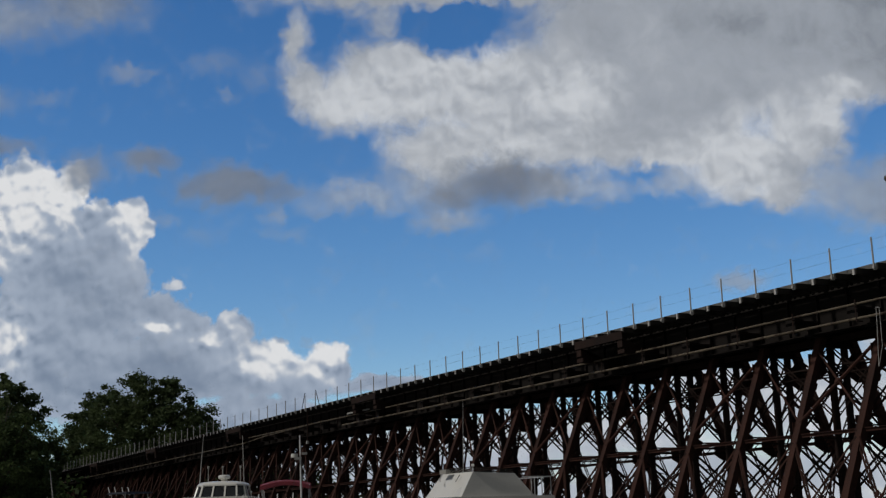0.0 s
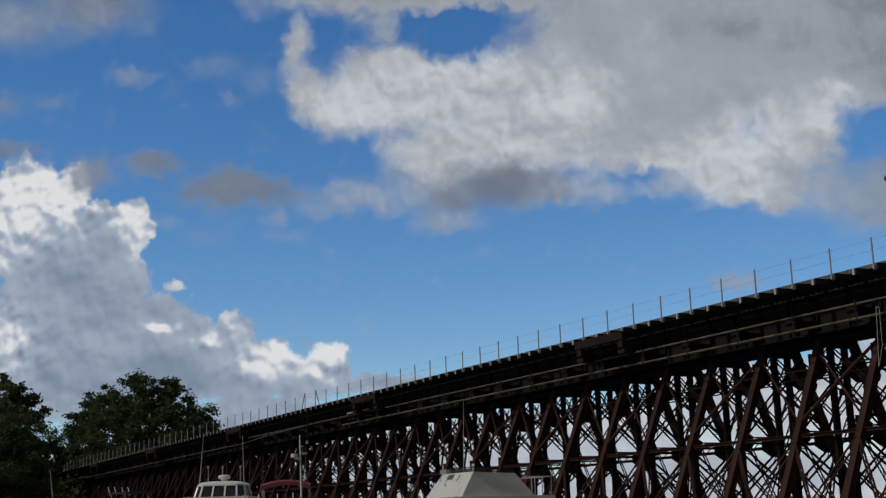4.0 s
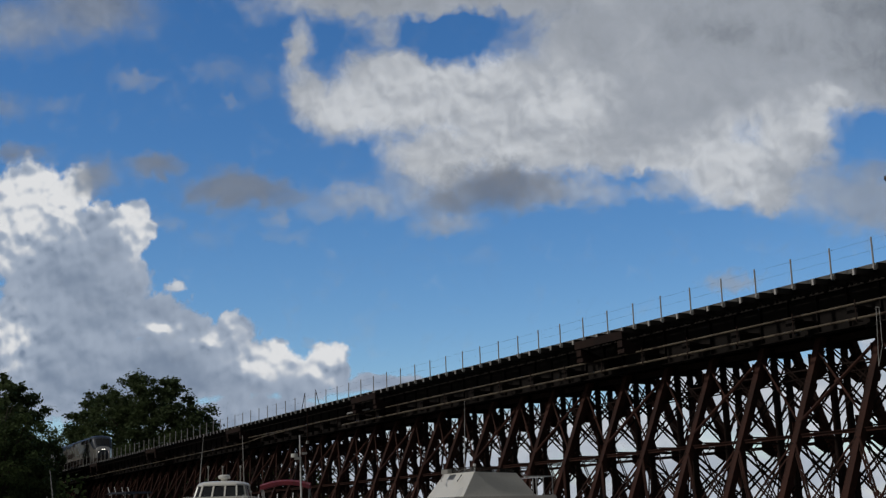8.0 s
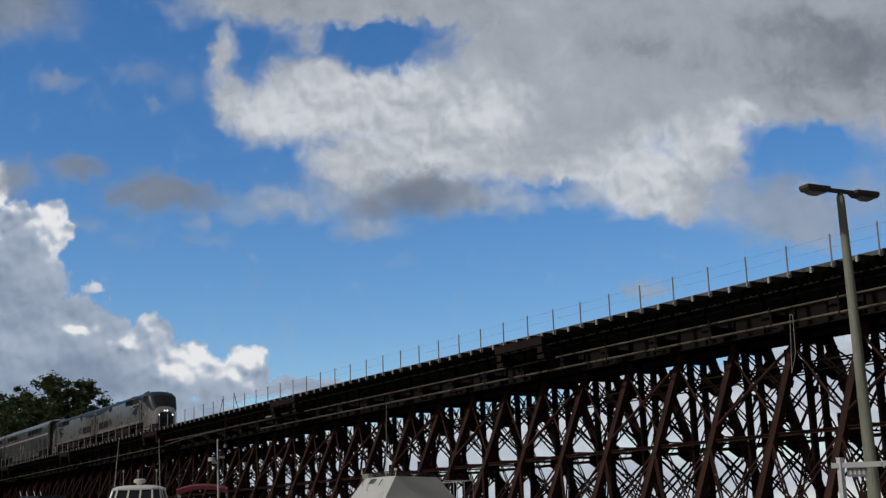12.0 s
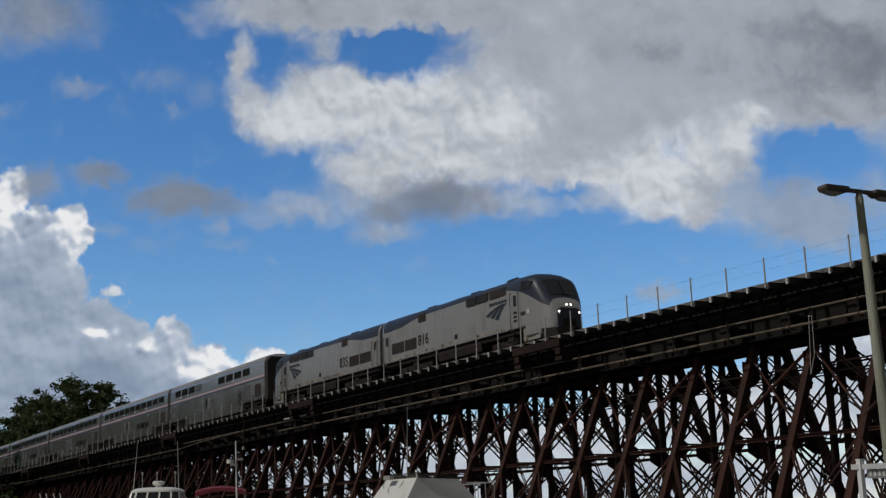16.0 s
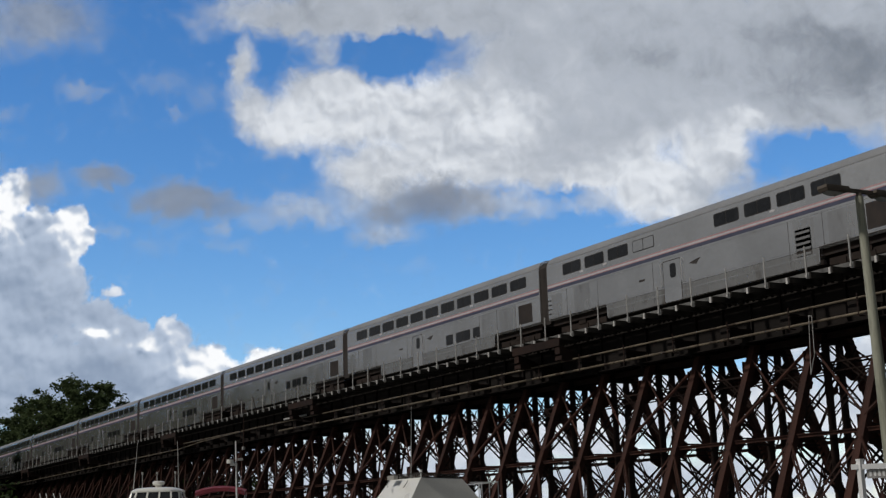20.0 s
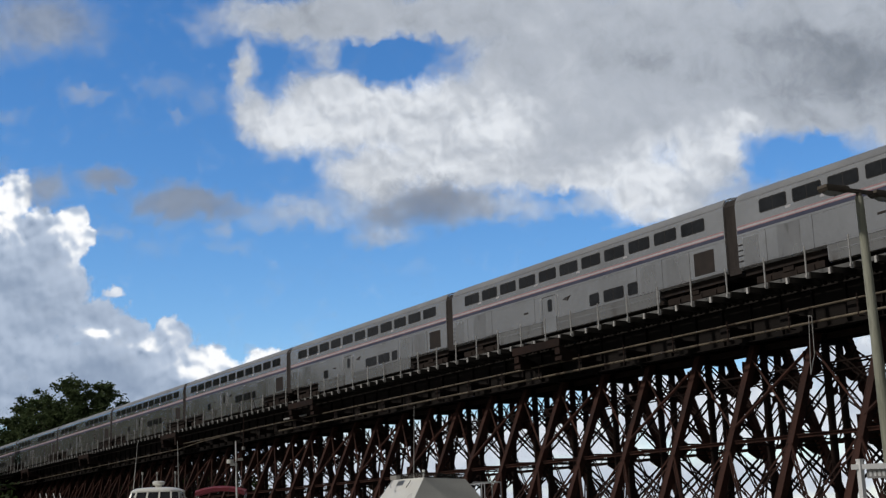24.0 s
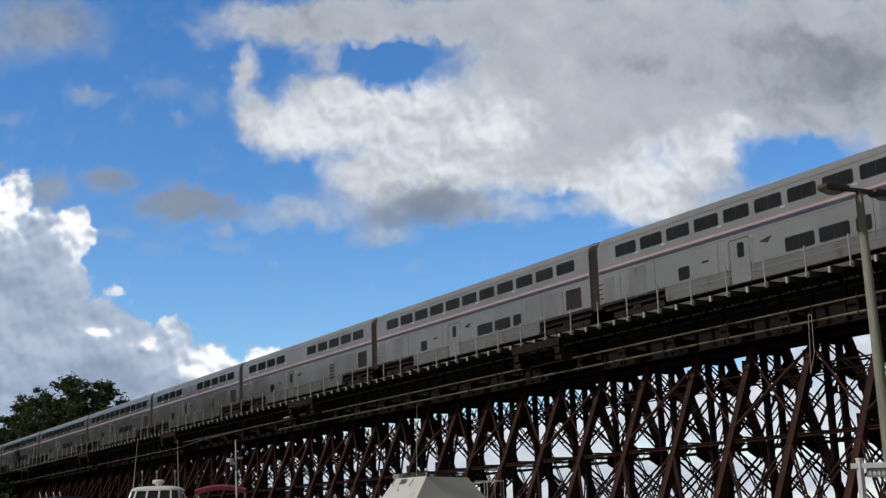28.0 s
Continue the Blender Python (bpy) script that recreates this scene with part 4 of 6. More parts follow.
GP = at_bearing(-0.6762, 0.7368, 29.0)
RT = Vector((0.7368, 0.6762, 0))
gate = thing("dock_gate", "white painted dock post with two rails and a box", "dock gate", Matrix.Translation(GP + RT * 0.18))


def gp(a, z, b=0.0):
    return RT * a + Vector((-RT.y, RT.x, 0)) * b + Vector((0, 0, z))


part("post", Geo().beam(gp(0, 0.4), gp(0, 4.11), 0.11, 0.11, (1, 0, 0)), WHITE_PAINT, gate)
part("post_cap", Geo().beam(gp(0, 4.11), gp(0, 4.14), 0.125, 0.125, (1, 0, 0)), WHITE_PAINT, gate)
part("rail", Geo().beam(gp(-0.19, 3.975), gp(1.9, 3.975), 0.10, 0.11), WHITE_PAINT, gate)
plate = part("hanging_sign", Geo().beam(gp(0.12, 3.82, 0.03), gp(0.54, 3.82, 0.03), 0.04, 0.19), GREY_CANVAS, gate, "small grey sign with pale unreadable letters")
for k in range(4):
    part("letter_bar", Geo().beam(gp(0.17 + 0.09 * k, 3.82, 0.004), gp(0.22 + 0.09 * k, 3.82, 0.004), 0.008, 0.11), WHITE_PAINT, plate)
part("post", Geo().beam(gp(1.85, 0.4), gp(1.85, 4.11), 0.13, 0.13, (1, 0, 0)), WHITE_PAINT, gate)


# pier under lamp and gate
pier = thing("pier", "grey plank pier on round pilings", "pier")
plank = mesh_of("plank", Geo().box((-0.07, -2.2, 1.18), (0.07, 2.2, 1.23)), TIE_END)
for i in range(110):
    part("plank", plank, None, pier, at=pose(-6.0 - 0.16 * i, 6.2 + 0.19 * i, 0, 0, 0, 130))
for s in (-1.9, 1.9):
    d = Vector((0.643, 0.766, 0)) * s
    part("stringer", Geo().beam(Vector((-6.0, 6.2, 1.08)) + d, Vector((-23.5, 27.0, 1.08)) + d, 0.1, 0.19), TIMBER, pier)
    for k in range(6):
        q = Vector((-6.0 - 3.4 * k, 6.2 + 4.04 * k, 0)) + d * 1.05
        part("piling", Geo().tube((q.x, q.y, -1.2), (q.x, q.y, 1.6), 0.14, 0.13, 10), PILING, pier)
for r, dx, dy, z in ((42, -0.7739, 0.6333, 3.28), (46, -0.7690, 0.6392, 3.15)):
    plain("mooring_piling", Geo().tube((dx * r, dy * r, -1.5), (dx * r, dy * r, z), 0.19, 0.16, 12), PILING, "brown weathered mooring piling in the water", "piling", group="mooring pilings")


# ---- boats ----
def hull(length, beam_w, bow_z, stern_z, draft=0.4):
    """Planing hull; bow at +x, waterline at z 0."""
    rings = []
    for k in range(11):
        f = k / 10
        x = -length * 0.45 + length * f
        w = beam_w / 2 * (1 - max(0, (f - 0.45) / 0.55) ** 2.2) + 0.02
        top = stern_z + (bow_z - stern_z) * f ** 1.6
        keel = -draft * (1 - max(0, (f - 0.7) / 0.3) ** 2 * 0.9)
        rings.append([(x, -w, top), (x, -w * 1.0, top - 0.12), (x, -w * 0.86, 0.05), (x, 0, keel), (x, w * 0.86, 0.05), (x, w, top - 0.12), (x, w, top)])
    return Geo().loft(rings)


def window_quad(g, a, b, c, d, depth):
    """Thin pane between four corners, pushed out along its normal."""
    a, b, c, d = (Vector(p) for p in (a, b, c, d))
    n = (b - a).cross(d - a).normalized() * depth
    return g.loft([[a, b, c, d], [a + n, b + n, c + n, d + n]])


def cruiser(at):
    """Flybridge sedan cruiser. Local frame: bow +x, z 0 is the waterline."""
    b = thing("flybridge_cruiser", "white flybridge motor cruiser with grey canvas, moored afloat", "boat", at)
    part("hull", hull(10.5, 3.6, 1.75, 1.25), GELCOAT, b)
    part("foredeck", Geo().loft([[(1.2, -1.45, 1.40), (1.2, 1.45, 1.40), (1.2, 1.30, 1.98), (1.2, -1.30, 1.98)], [(4.6, -0.55, 1.62), (4.6, 0.55, 1.62), (4.4, 0.45, 1.78), (4.4, -0.45, 1.78)]]), GELCOAT, b)
    z0, z1 = 1.92, 3.36
    cab = part("cabin", Geo().loft([[(1.25, -1.45, z0 - 0.8), (1.25, 1.45, z0 - 0.8), (-2.9, 1.5, z0 - 0.8), (-2.9, -1.5, z0 - 0.8)],
                                    [(1.25, -1.45, z0 + 0.42), (1.25, 1.45, z0 + 0.42), (-2.9, 1.5, z0 + 0.42), (-2.9, -1.5, z0 + 0.42)],
                                    [(0.15, -1.32, z1), (0.15, 1.32, z1), (-2.9, 1.38, z1), (-2.9, -1.38, z1)]]), GELCOAT, b)
    for y0, y1 in ((-1.28, -0.06), (0.06, 1.28)):
        g = Geo()
        f = lambda y, t: Vector((1.25 - 1.1 * t, y * (1 - 0.09 * t), z0 + 0.42 + (z1 - z0 - 0.42) * t))
        window_quad(g, f(y0, .1), f(y1, .1), f(y1, .84), f(y0, .84), 0.02)
        part("windscreen", g, GLASS, cab, "tinted windscreen pane")
    for s in (-1, 1):
        for xa, xb, xc, xd in ((0.85, -0.75, -0.75, 0.02), (-0.85, -2.75, -2.75, -0.85)):
            g = Geo()
            side = lambda x, t: Vector((x, s * (1.475 - 0.12 * t), z0 + 0.42 + (z1 - z0 - 0.42) * t))
            q = [side(xa, .08), side(xb, .08), side(xc, .86), side(xd, .86)]
            window_quad(g, *(q if s > 0 else q[::-1]), -0.03 if s > 0 else -0.03)
            window_quad(g, *(q if s > 0 else q[::-1]), 0.03)
            part("side_window", g, GLASS, cab, "dark side window")
        part("wing", Geo().prism([(-2.9, z0), (-3.9, z0 - 0.1), (-3.3, z1), (-2.9, z1)], "y", s * 1.40 - 0.03, s * 1.40 + 0.03), GELCOAT, cab)
    part("roof_brow", Geo().loft([[(0.62, -1.38, z1), (0.62, 1.38, z1), (-3.4, 1.50, z1), (-3.4, -1.50, z1)], [(0.50, -1.30, z1 + 0.11), (0.50, 1.30, z1 + 0.11), (-3.4, 1.44, z1 + 0.11), (-3.4, -1.44, z1 + 0.11)]]), GREY_CANVAS, b, "grey-beige padded roof brow")
    f0, f1 = z1 + 0.11, z1 + 0.92
    fly = part("flybridge", Geo().loft([[(0.10, -1.18, f0), (0.10, 1.18, f0), (-2.7, 1.28, f0), (-2.7, -1.28, f0)], [(-0.50, -0.98, f1), (-0.50, 0.98, f1), (-2.1, 1.04, f1 - 0.06), (-2.1, -1.04, f1 - 0.06)]]), GELCOAT, b)
    defl = Geo()
    top = [(-1.9, -1.17, f1 + 0.05), (-0.42, -1.03, f1 + 0.15), (-0.42, 1.03, f1 + 0.15), (-1.9, 1.17, f1 + 0.05)]
    low = [(-2.0, -1.12, f1 - 0.06), (-0.52, -0.97, f1 - 0.02), (-0.52, 0.97, f1 - 0.02), (-2.0, 1.12, f1 - 0.06)]
    for k in range(3):
        window_quad(defl, low[k], low[k + 1], top[k + 1], top[k], 0.008)
    part("wind_deflector", defl, SMOKE, fly, "smoky clear wind deflector")
    part("deflector_rail", Geo().path(top, 0.014), DARK, fly)
    sl = part("spotlight", Geo().box((-0.30, -0.55, f1 - 0.02), (-0.14, -0.15, f1 + 0.12)), LENS, fly, "square spotlight on a bracket")
    part("bracket", Geo().path([(-0.22, -0.5, f1), (-0.06, -0.45, f1 - 0.2), (0.0, -0.3, f1 - 0.26)], 0.02), ALU, sl)
    part("anchor_light", Geo().tube((-0.9, 0.35, f1 - 0.05), (-0.9, 0.35, f1 + 0.2), 0.03).tube((-0.9, 0.35, f1 + 0.2), (-0.9, 0.35, f1 + 0.28), 0.05), WHITE_PAINT, fly, "small white light post")
    part("wiper", Geo().tube((-0.34, 0.42, f1 - 0.08), (-0.16, 0.42, f1 - 0.3), 0.012), DARK, fly)
    rail = Geo().path([(-2.3, 1.2, f0 + 0.62), (-3.35, 1.35, f0 + 0.62), (-3.35, -1.35, f0 + 0.62), (-2.3, -1.2, f0 + 0.62)], 0.02)
    for x, y in ((-2.6, 1.28), (-3.0, 1.32), (-3.35, 1.35), (-3.35, 0.4), (-3.35, -0.5), (-3.35, -1.35)):
        rail.tube((x, y, f0 - 0.1), (x, y, f0 + 0.62), 0.017)
    part("fly_rail", rail, ALU, b)
    part("antenna", Geo().tube((-0.7, 0.05, f1), (-0.75, 0.1, f1 + 2.4), 0.014, 0.006, 6), POST, b, "thin whip antenna")
    bow = Geo().path([(1.0, 1.5, 2.25), (3.2, 1.25, 2.45), (5.2, 0.3, 2.6), (5.2, -0.3, 2.6), (3.2, -1.25, 2.45), (1.0, -1.5, 2.25)], 0.018)
    for x, y, z in ((3.2, 1.25, 2.45), (5.2, 0.3, 2.6), (5.2, -0.3, 2.6), (3.2, -1.25, 2.45)):
        bow.tube((x, y, 1.55), (x, y, z), 0.015)
    part("bow_rail", bow, ALU, b)
    return b


CRUISER_AT = pose(-38.07, 19.72, 0.32, 0, 0, -86)
boat_a = cruiser(CRUISER_AT)


def hardtop_boat(at):
    """Sportfishing boat with an enclosed upper helm, radar dome and long antennas."""
    b = thing("hardtop_fishing_boat", "white fishing boat with enclosed upper helm and radar dome", "boat", at)
    part("hull", hull(11.5, 3.8, 1.9, 1.3), GELCOAT, b)
    part("lower_cabin", Geo().loft([[(1.6, -1.5, 1.3), (1.6, 1.5, 1.3), (-2.4, 1.5, 1.3), (-2.4, -1.5, 1.3)], [(0.9, -1.25, 3.05), (0.9, 1.25, 3.05), (-2.4, 1.3, 3.05), (-2.4, -1.3, 3.05)]]), GELCOAT, b)
    part("flybridge_side", Geo().loft([[(1.0, -1.35, 3.05), (1.0, 1.35, 3.05), (-2.2, 1.4, 3.05), (-2.2, -1.4, 3.05)], [(1.15, -1.45, 4.50), (1.15, 1.45, 4.50), (-2.2, 1.45, 4.50), (-2.2, -1.45, 4.50)]]), GREY_CANVAS, b, "grey curtain enclosure under the visor")
    part("visor", Geo().box((-2.4, -1.75, 4.50), (1.75, 1.75, 4.60)), GELCOAT, b)
    for y0, y1 in ((-1.22, -0.52), (-0.38, 0.38), (0.52, 1.22)):
        g = Geo()
        window_quad(g, (1.055, y0, 3.62), (1.055, y1, 3.62), (1.15, y1, 4.42), (1.15, y0, 4.42), 0.012)
        part("bridge_window", g, GLASS, b)
        g = Geo()
        window_quad(g, (1.33, y0 * 1.03, 1.98), (1.33, y1 * 1.03, 1.98), (0.97, y1 * 0.95, 2.88), (0.97, y0 * 0.95, 2.88), 0.012)
        part("cabin_window", g, GLASS, b)
    for s in (-1, 1):
        for x0, x1 in ((0.85, -0.05), (-0.2, -1.0), (-1.15, -2.05)):
            g = Geo()
            q = [(x0, s * 1.405, 3.6), (x1, s * 1.415, 3.6), (x1, s * 1.45, 4.42), (x0, s * 1.44, 4.42)]
            window_quad(g, *(q if s > 0 else q[::-1]), -0.03)
            window_quad(g, *(q if s > 0 else q[::-1]), 0.03)
            part("bridge_window", g, GLASS, b)
    for x in (0.9, -0.12, -1.08, -2.1):
        for s in (-1, 1):
            part("stanchion", Geo().tube((x, s * 1.62, 3.0), (x, s * 1.66, 4.50), 0.035), WHITE_PAINT, b)
    part("side_rail", Geo().path([(1.5, 1.6, 3.3), (-2.3, 1.66, 3.3), (-2.3, -1.66, 3.3), (1.5, -1.6, 3.3)], 0.03), WHITE_PAINT, b)
    top = part("helm_enclosure", Geo().loft([[(0.95, -1.0, 4.61), (0.95, 1.0, 4.61), (0.45, 1.38, 4.61), (-1.6, 1.38, 4.61), (-1.6, -1.38, 4.61), (0.45, -1.38, 4.61)],
                                             [(0.55, -0.9, 5.20), (0.55, 0.9, 5.20), (0.15, 1.24, 5.20), (-1.5, 1.26, 5.20), (-1.5, -1.26, 5.20), (0.15, -1.24, 5.20)]]), GLASS, b, "clear-sided helm enclosure")
    for y in (-1.0, -0.34, 0.34, 1.0):
        part("mullion", Geo().beam((0.97, y, 4.61), (0.58, y * 0.92, 5.20), 0.09, 0.06), GELCOAT, top)
    for s in (-1, 1):
        for x0, x1 in ((0.45, 0.15), (-0.5, -0.5), (-1.55, -1.48)):
            part("mullion", Geo().beam((x0, s * 1.39, 4.61), (x1, s * 1.26, 5.20), 0.10, 0.06), GELCOAT, top)
    slab = lambda k, z: [(-0.5 + (x + 0.5) * k, y * k, z) for x, y in ((0.62, -0.92), (0.62, 0.92), (0.2, 1.30), (-1.6, 1.32), (-1.6, -1.32), (0.2, -1.30))]
    part("hardtop", Geo().loft([slab(1.0, 5.20), slab(1.0, 5.27), slab(0.93, 5.36), slab(0.78, 5.43), slab(0.5, 5.47)]), GELCOAT, b)
    g = Geo()
    ring = lambda r, z: [(-0.5 + r * math.cos(2 * math.pi * i / 16), 0.05 + r * math.sin(2 * math.pi * i / 16), z) for i in range(16)]
    g.loft([ring(0.28, 5.60), ring(0.34, 5.66), ring(0.33, 5.76), ring(0.24, 5.82)])
    dome = part("radar_dome", g, GELCOAT, b)
    part("dome_stand", Geo().tube((-0.5, 0.05, 5.44), (-0.5, 0.05, 5.61), 0.14, 0.2), GELCOAT, dome)
    part("anchor_light", Geo().tube((-0.3, 0.0, 5.8), (-0.3, 0.0, 6.2), 0.03).tube((-0.3, 0, 6.2), (-0.3, 0, 6.3), 0.06), POST, b)
    for y in (-1.0, 1.0):
        part("stub_antenna", Geo().tube((-0.8, y * 0.9, 5.36), (-0.8, y * 0.9, 6.2), 0.02).tube((-0.8, y * 0.9, 6.2), (-0.8, y * 0.9, 6.34), 0.05), POST, b)
    for y, l in ((-1.25, 0.18), (1.2, -0.1)):
        part("whip_antenna", Geo().tube((-0.2, y, 5.4), (-0.2, y + l, 7.95), 0.028, 0.014, 6), POST, b, "long white whip antenna")
    part("rocket_launcher", Geo().tube((-2.3, -1.3, 4.9), (-2.3, 1.3, 4.9), 0.04), ALU, b)
    return b


hardtop_boat(pose(-68.7, 21.4, 0.1, 0, 0, -28))


def canvas_boat(at):
    """Cabin boat with a dark red bimini and a slim radar mast."""
    b = thing("bimini_boat", "moored boat with a burgundy canvas bimini top", "boat", at)
    part("hull", hull(9.5, 3.3, 1.7, 1.2), GELCOAT, b)
    part("cabin", Geo().loft([[(1.4, -1.3, 1.2), (1.4, 1.3, 1.2), (-1.8, 1.3, 1.2), (-1.8, -1.3, 1.2)], [(0.7, -1.1, 3.3), (0.7, 1.1, 3.3), (-1.8, 1.1, 3.3), (-1.8, -1.1, 3.3)]]), GELCOAT, b)
    rings = []
    for k in range(9):
        a = -1 + 2 * k / 8
        rings.append([(1.2, a * 1.5, 5.72 - 0.26 * a * a), (0.2, a * 1.55, 5.86 - 0.26 * a * a), (-1.2, a * 1.5, 5.74 - 0.26 * a * a),
                      (-1.2, a * 1.5, 5.56 - 0.30 * a * a), (0.2, a * 1.5, 5.80 - 0.28 * a * a), (1.2, a * 1.5, 5.52 - 0.30 * a * a)])
    part("bimini", Geo().loft(rings), RED_CANVAS, b, "burgundy canvas top")
    fr = Geo()
    for s in (-1, 1):
        for x0, x1 in ((-0.2, 1.1), (-0.2, 0.2), (-0.2, -1.1)):
            fr.tube((x0, s * 1.25, 3.3), (x1, s * 1.48, 5.5), 0.022)
    part("bimini_frame", fr, ALU, b)
    return b


canvas_boat(pose(-75.4, 27.6, 0, 0, 0, -24))

mb = thing("mast_boat", "white boat with a slim radar mast and flat top", "boat", pose(-66.9, 25.4, 0, 0, 0, -20))
part("hull", hull(9.0, 3.2, 1.6, 1.2), GELCOAT, mb)
part("deckhouse", Geo().loft([[(1.6, -1.2, 1.2), (1.6, 1.2, 1.2), (-1.5, 1.2, 1.2), (-1.5, -1.2, 1.2)], [(1.0, -1.0, 3.1), (1.0, 1.0, 3.1), (-1.5, 1.0, 3.1), (-1.5, -1.0, 3.1)]]), GELCOAT, mb)
part("mast", Geo().tube((0, 0, 3.0), (0, -0.1, 7.95), 0.055, 0.035, 8), WHITE_PAINT, mb)
part("radar", Geo().tube((0.05, -0.4, 6.75), (0.05, -0.4, 6.95), 0.2, 0.18, 12).box((-0.1, -0.4, 6.62), (0.1, 0, 6.75)), GELCOAT, mb)
part("rigging", Geo().tube((0, -0.1, 7.0), (-1.4, -0.9, 3.1), 0.012).tube((0, -0.1, 7.0), (1.4, 0.9, 3.1), 0.012).tube((0, -0.1, 6.4), (-1.2, 0.9, 3.1), 0.012), WIRE, mb)
part("spreader_light", Geo().box((-0.08, 0.0, 6.9), (0.08, 0.3, 7.02)), LENS, mb)
part("flat_top", Geo().box((-1.8, -1.5, 3.1), (1.3, 1.5, 3.22)), GELCOAT, mb)


def console_boat(at, canopy, label, w=2.2, top=4.15):
    d = min(1.3, w * 0.55)
    b = thing("console_boat", label, "boat", at, group="small boats at the marina")
    part("hull", hull(7.0, 2.5, 1.3, 0.9), GELCOAT, b)
    part("console", Geo().loft([[(0.5, -0.5, 0.8), (0.5, 0.5, 0.8), (-0.5, 0.5, 0.8), (-0.5, -0.5, 0.8)], [(0.1, -0.45, 2.0), (0.1, 0.45, 2.0), (-0.5, 0.45, 2.0), (-0.5, -0.45, 2.0)]]), GELCOAT, b)
    part("t_top", Geo().loft([[(d, -w / 2, top - 0.1), (d, w / 2, top - 0.1), (-d, w / 2, top - 0.1), (-d, -w / 2, top - 0.1)], [(d - .1, -w / 2 + .08, top), (d - .1, w / 2 - .08, top), (.1 - d, w / 2 - .08, top), (.1 - d, -w / 2 + .08, top)]]), canopy, b)
    for s in (-1, 1):
        fr = Geo()
        for x0, x1 in ((0.6, 0.9), (-0.6, -0.9)):
            fr.path([(x0, s * 0.6, 0.8), (x0 * 1.1, s * 0.65, 2.4), (x1 * d / 1.3, s * w * 0.42, top - 0.1)], 0.028)
        fr.tube((-0.66, s * 0.62, 2.2), (0.66, s * 0.62, 2.6), 0.02)
        part("t_top_frame", fr, ALU, b)
    for k, s in enumerate((-0.8, -0.3, 0.3, 0.8)):
        part("rod_holder", Geo().tube((-d, s * w / 2.2, top - 0.15), (-d - 0.2, s * w / 2.2, top + 0.3), 0.022), WHITE_PAINT, b)
    return b


console_boat(pose(-55.6, 19.2, 0, 0, 0, -30), WHITE_PAINT, "open boat with a flat white T-top", 3.2, 4.22)
console_boat(pose(-72.0, 13.3, 0, 0, 0, -10), GELCOAT, "small open boat with a pale T-top", 2.6, 4.45)
console_boat(pose(-70.1, 16.7, 0, 0, 0, 20), NAVY_HULL, "open boat with a dark blue top", 1.7, 5.1)
console_boat(pose(-66.2, 16.9, 0, 0, 0, 5), NAVY_HULL, "open boat with a dark blue cover", 1.5, 4.1)
rod = thing("outrigger_pole", "long grey outrigger pole leaning over a moored boat", "pole", pose(-69.2, 12.8, 0))
part("pole", Geo().tube((0, 0.2, 1.0), (-0.3, -0.45, 6.3), 0.05, 0.02, 6), POST, rod)

for k in range(22):
    r, a = 46 + (k * 7 % 9), radians(81.6 - 0.98 * k)
    plain("dock_post", Geo().tube((-math.sin(a) * r, math.cos(a) * r, -1.2), (-math.sin(a) * r, math.cos(a) * r, 2.9 + 0.2 * (k * 5 % 4)), 0.05, 0.045, 8), WHITE_PAINT, "slim white dock post between moored boats", "dock post", group="dock posts")


def covered_boat(at, length, label, tall):
    """Low boat under a peaked dark cover, with a windscreen frame and leaning rods."""
    b = thing("covered_boat", label, "boat", at, group="covered boats at the marina")
    part("hull", hull(length, 2.3, 1.25, 0.9), GELCOAT, b)
    rings = []
    for k in range(17):
        f = k / 16
        x = -length * 0.42 + length * 0.82 * f
        w = 1.12 * (1 - max(0, (f - 0.5) / 0.5) ** 2) + 0.06
        h = 1.5 + tall * math.sin(math.pi * min(1, f * 1.15)) + 0.16 * math.sin(k * 0.9 + tall * 9)
        rings.append([(x, -w, 0.95), (x, -w * 0.85, 0.95 + (h - 0.95) * 0.45), (x, -w * 0.5, 0.95 + (h - 0.95) * 0.84), (x, 0, h), (x, w * 0.5, 0.95 + (h - 0.95) * 0.84), (x, w * 0.85, 0.95 + (h - 0.95) * 0.45), (x, w, 0.95)])
    part("cover", Geo().loft(rings), NAVY_HULL, b, "dark blue canvas cover")
    for s in (-1, 1):
        part("frame_tube", Geo().path([(-0.8, s * 1.05, 1.0), (-0.5, s * 1.0, 3.05), (0.6, s * 0.95, 3.2), (0.9, s * 1.0, 1.2)], 0.03), ALU, b)
        part("leaning_rod", Geo().tube((-0.6, s * 0.5, 1.6), (0.9 * s, s * 0.9, 4.3), 0.022), POST, b)
    part("cross_tube", Geo().tube((-0.5, -1.0, 3.05), (-0.5, 1.0, 3.05), 0.03), ALU, b)
    return b


for bx, by, turn, tall in ((-58.0, 9.4, -15, 1.7), (-61.5, 11.8, 60, 1.6), (-63.0, 14.2, -25, 1.95), (-59.5, 16.0, 75, 1.55), (-60.5, 18.6, -12, 1.5)):
    covered_boat(pose(bx, by, 0.25, 0, 0, turn), 6.2, "small moored boat under a dark blue canvas cover", tall)



# ---- train ----
HALF = 1.55


def octagon(x0, x1, z0, z1, c):
    return [(x0 + c, z0), (x1 - c, z0), (x1, z0 + c), (x1, z1 - c), (x1 - c, z1), (x0 + c, z1), (x0, z1 - c), (x0, z0 + c)]


def panel(x0, x1, z0, z1, side, proud, c=0.03, back=0.03, y=HALF):
    """Plate on the car's flat side."""
    lo, hi = sorted((side * (y - back), side * (y + proud)))
    return Geo().prism(octagon(x0, x1, z0, z1, c), "y", lo, hi)


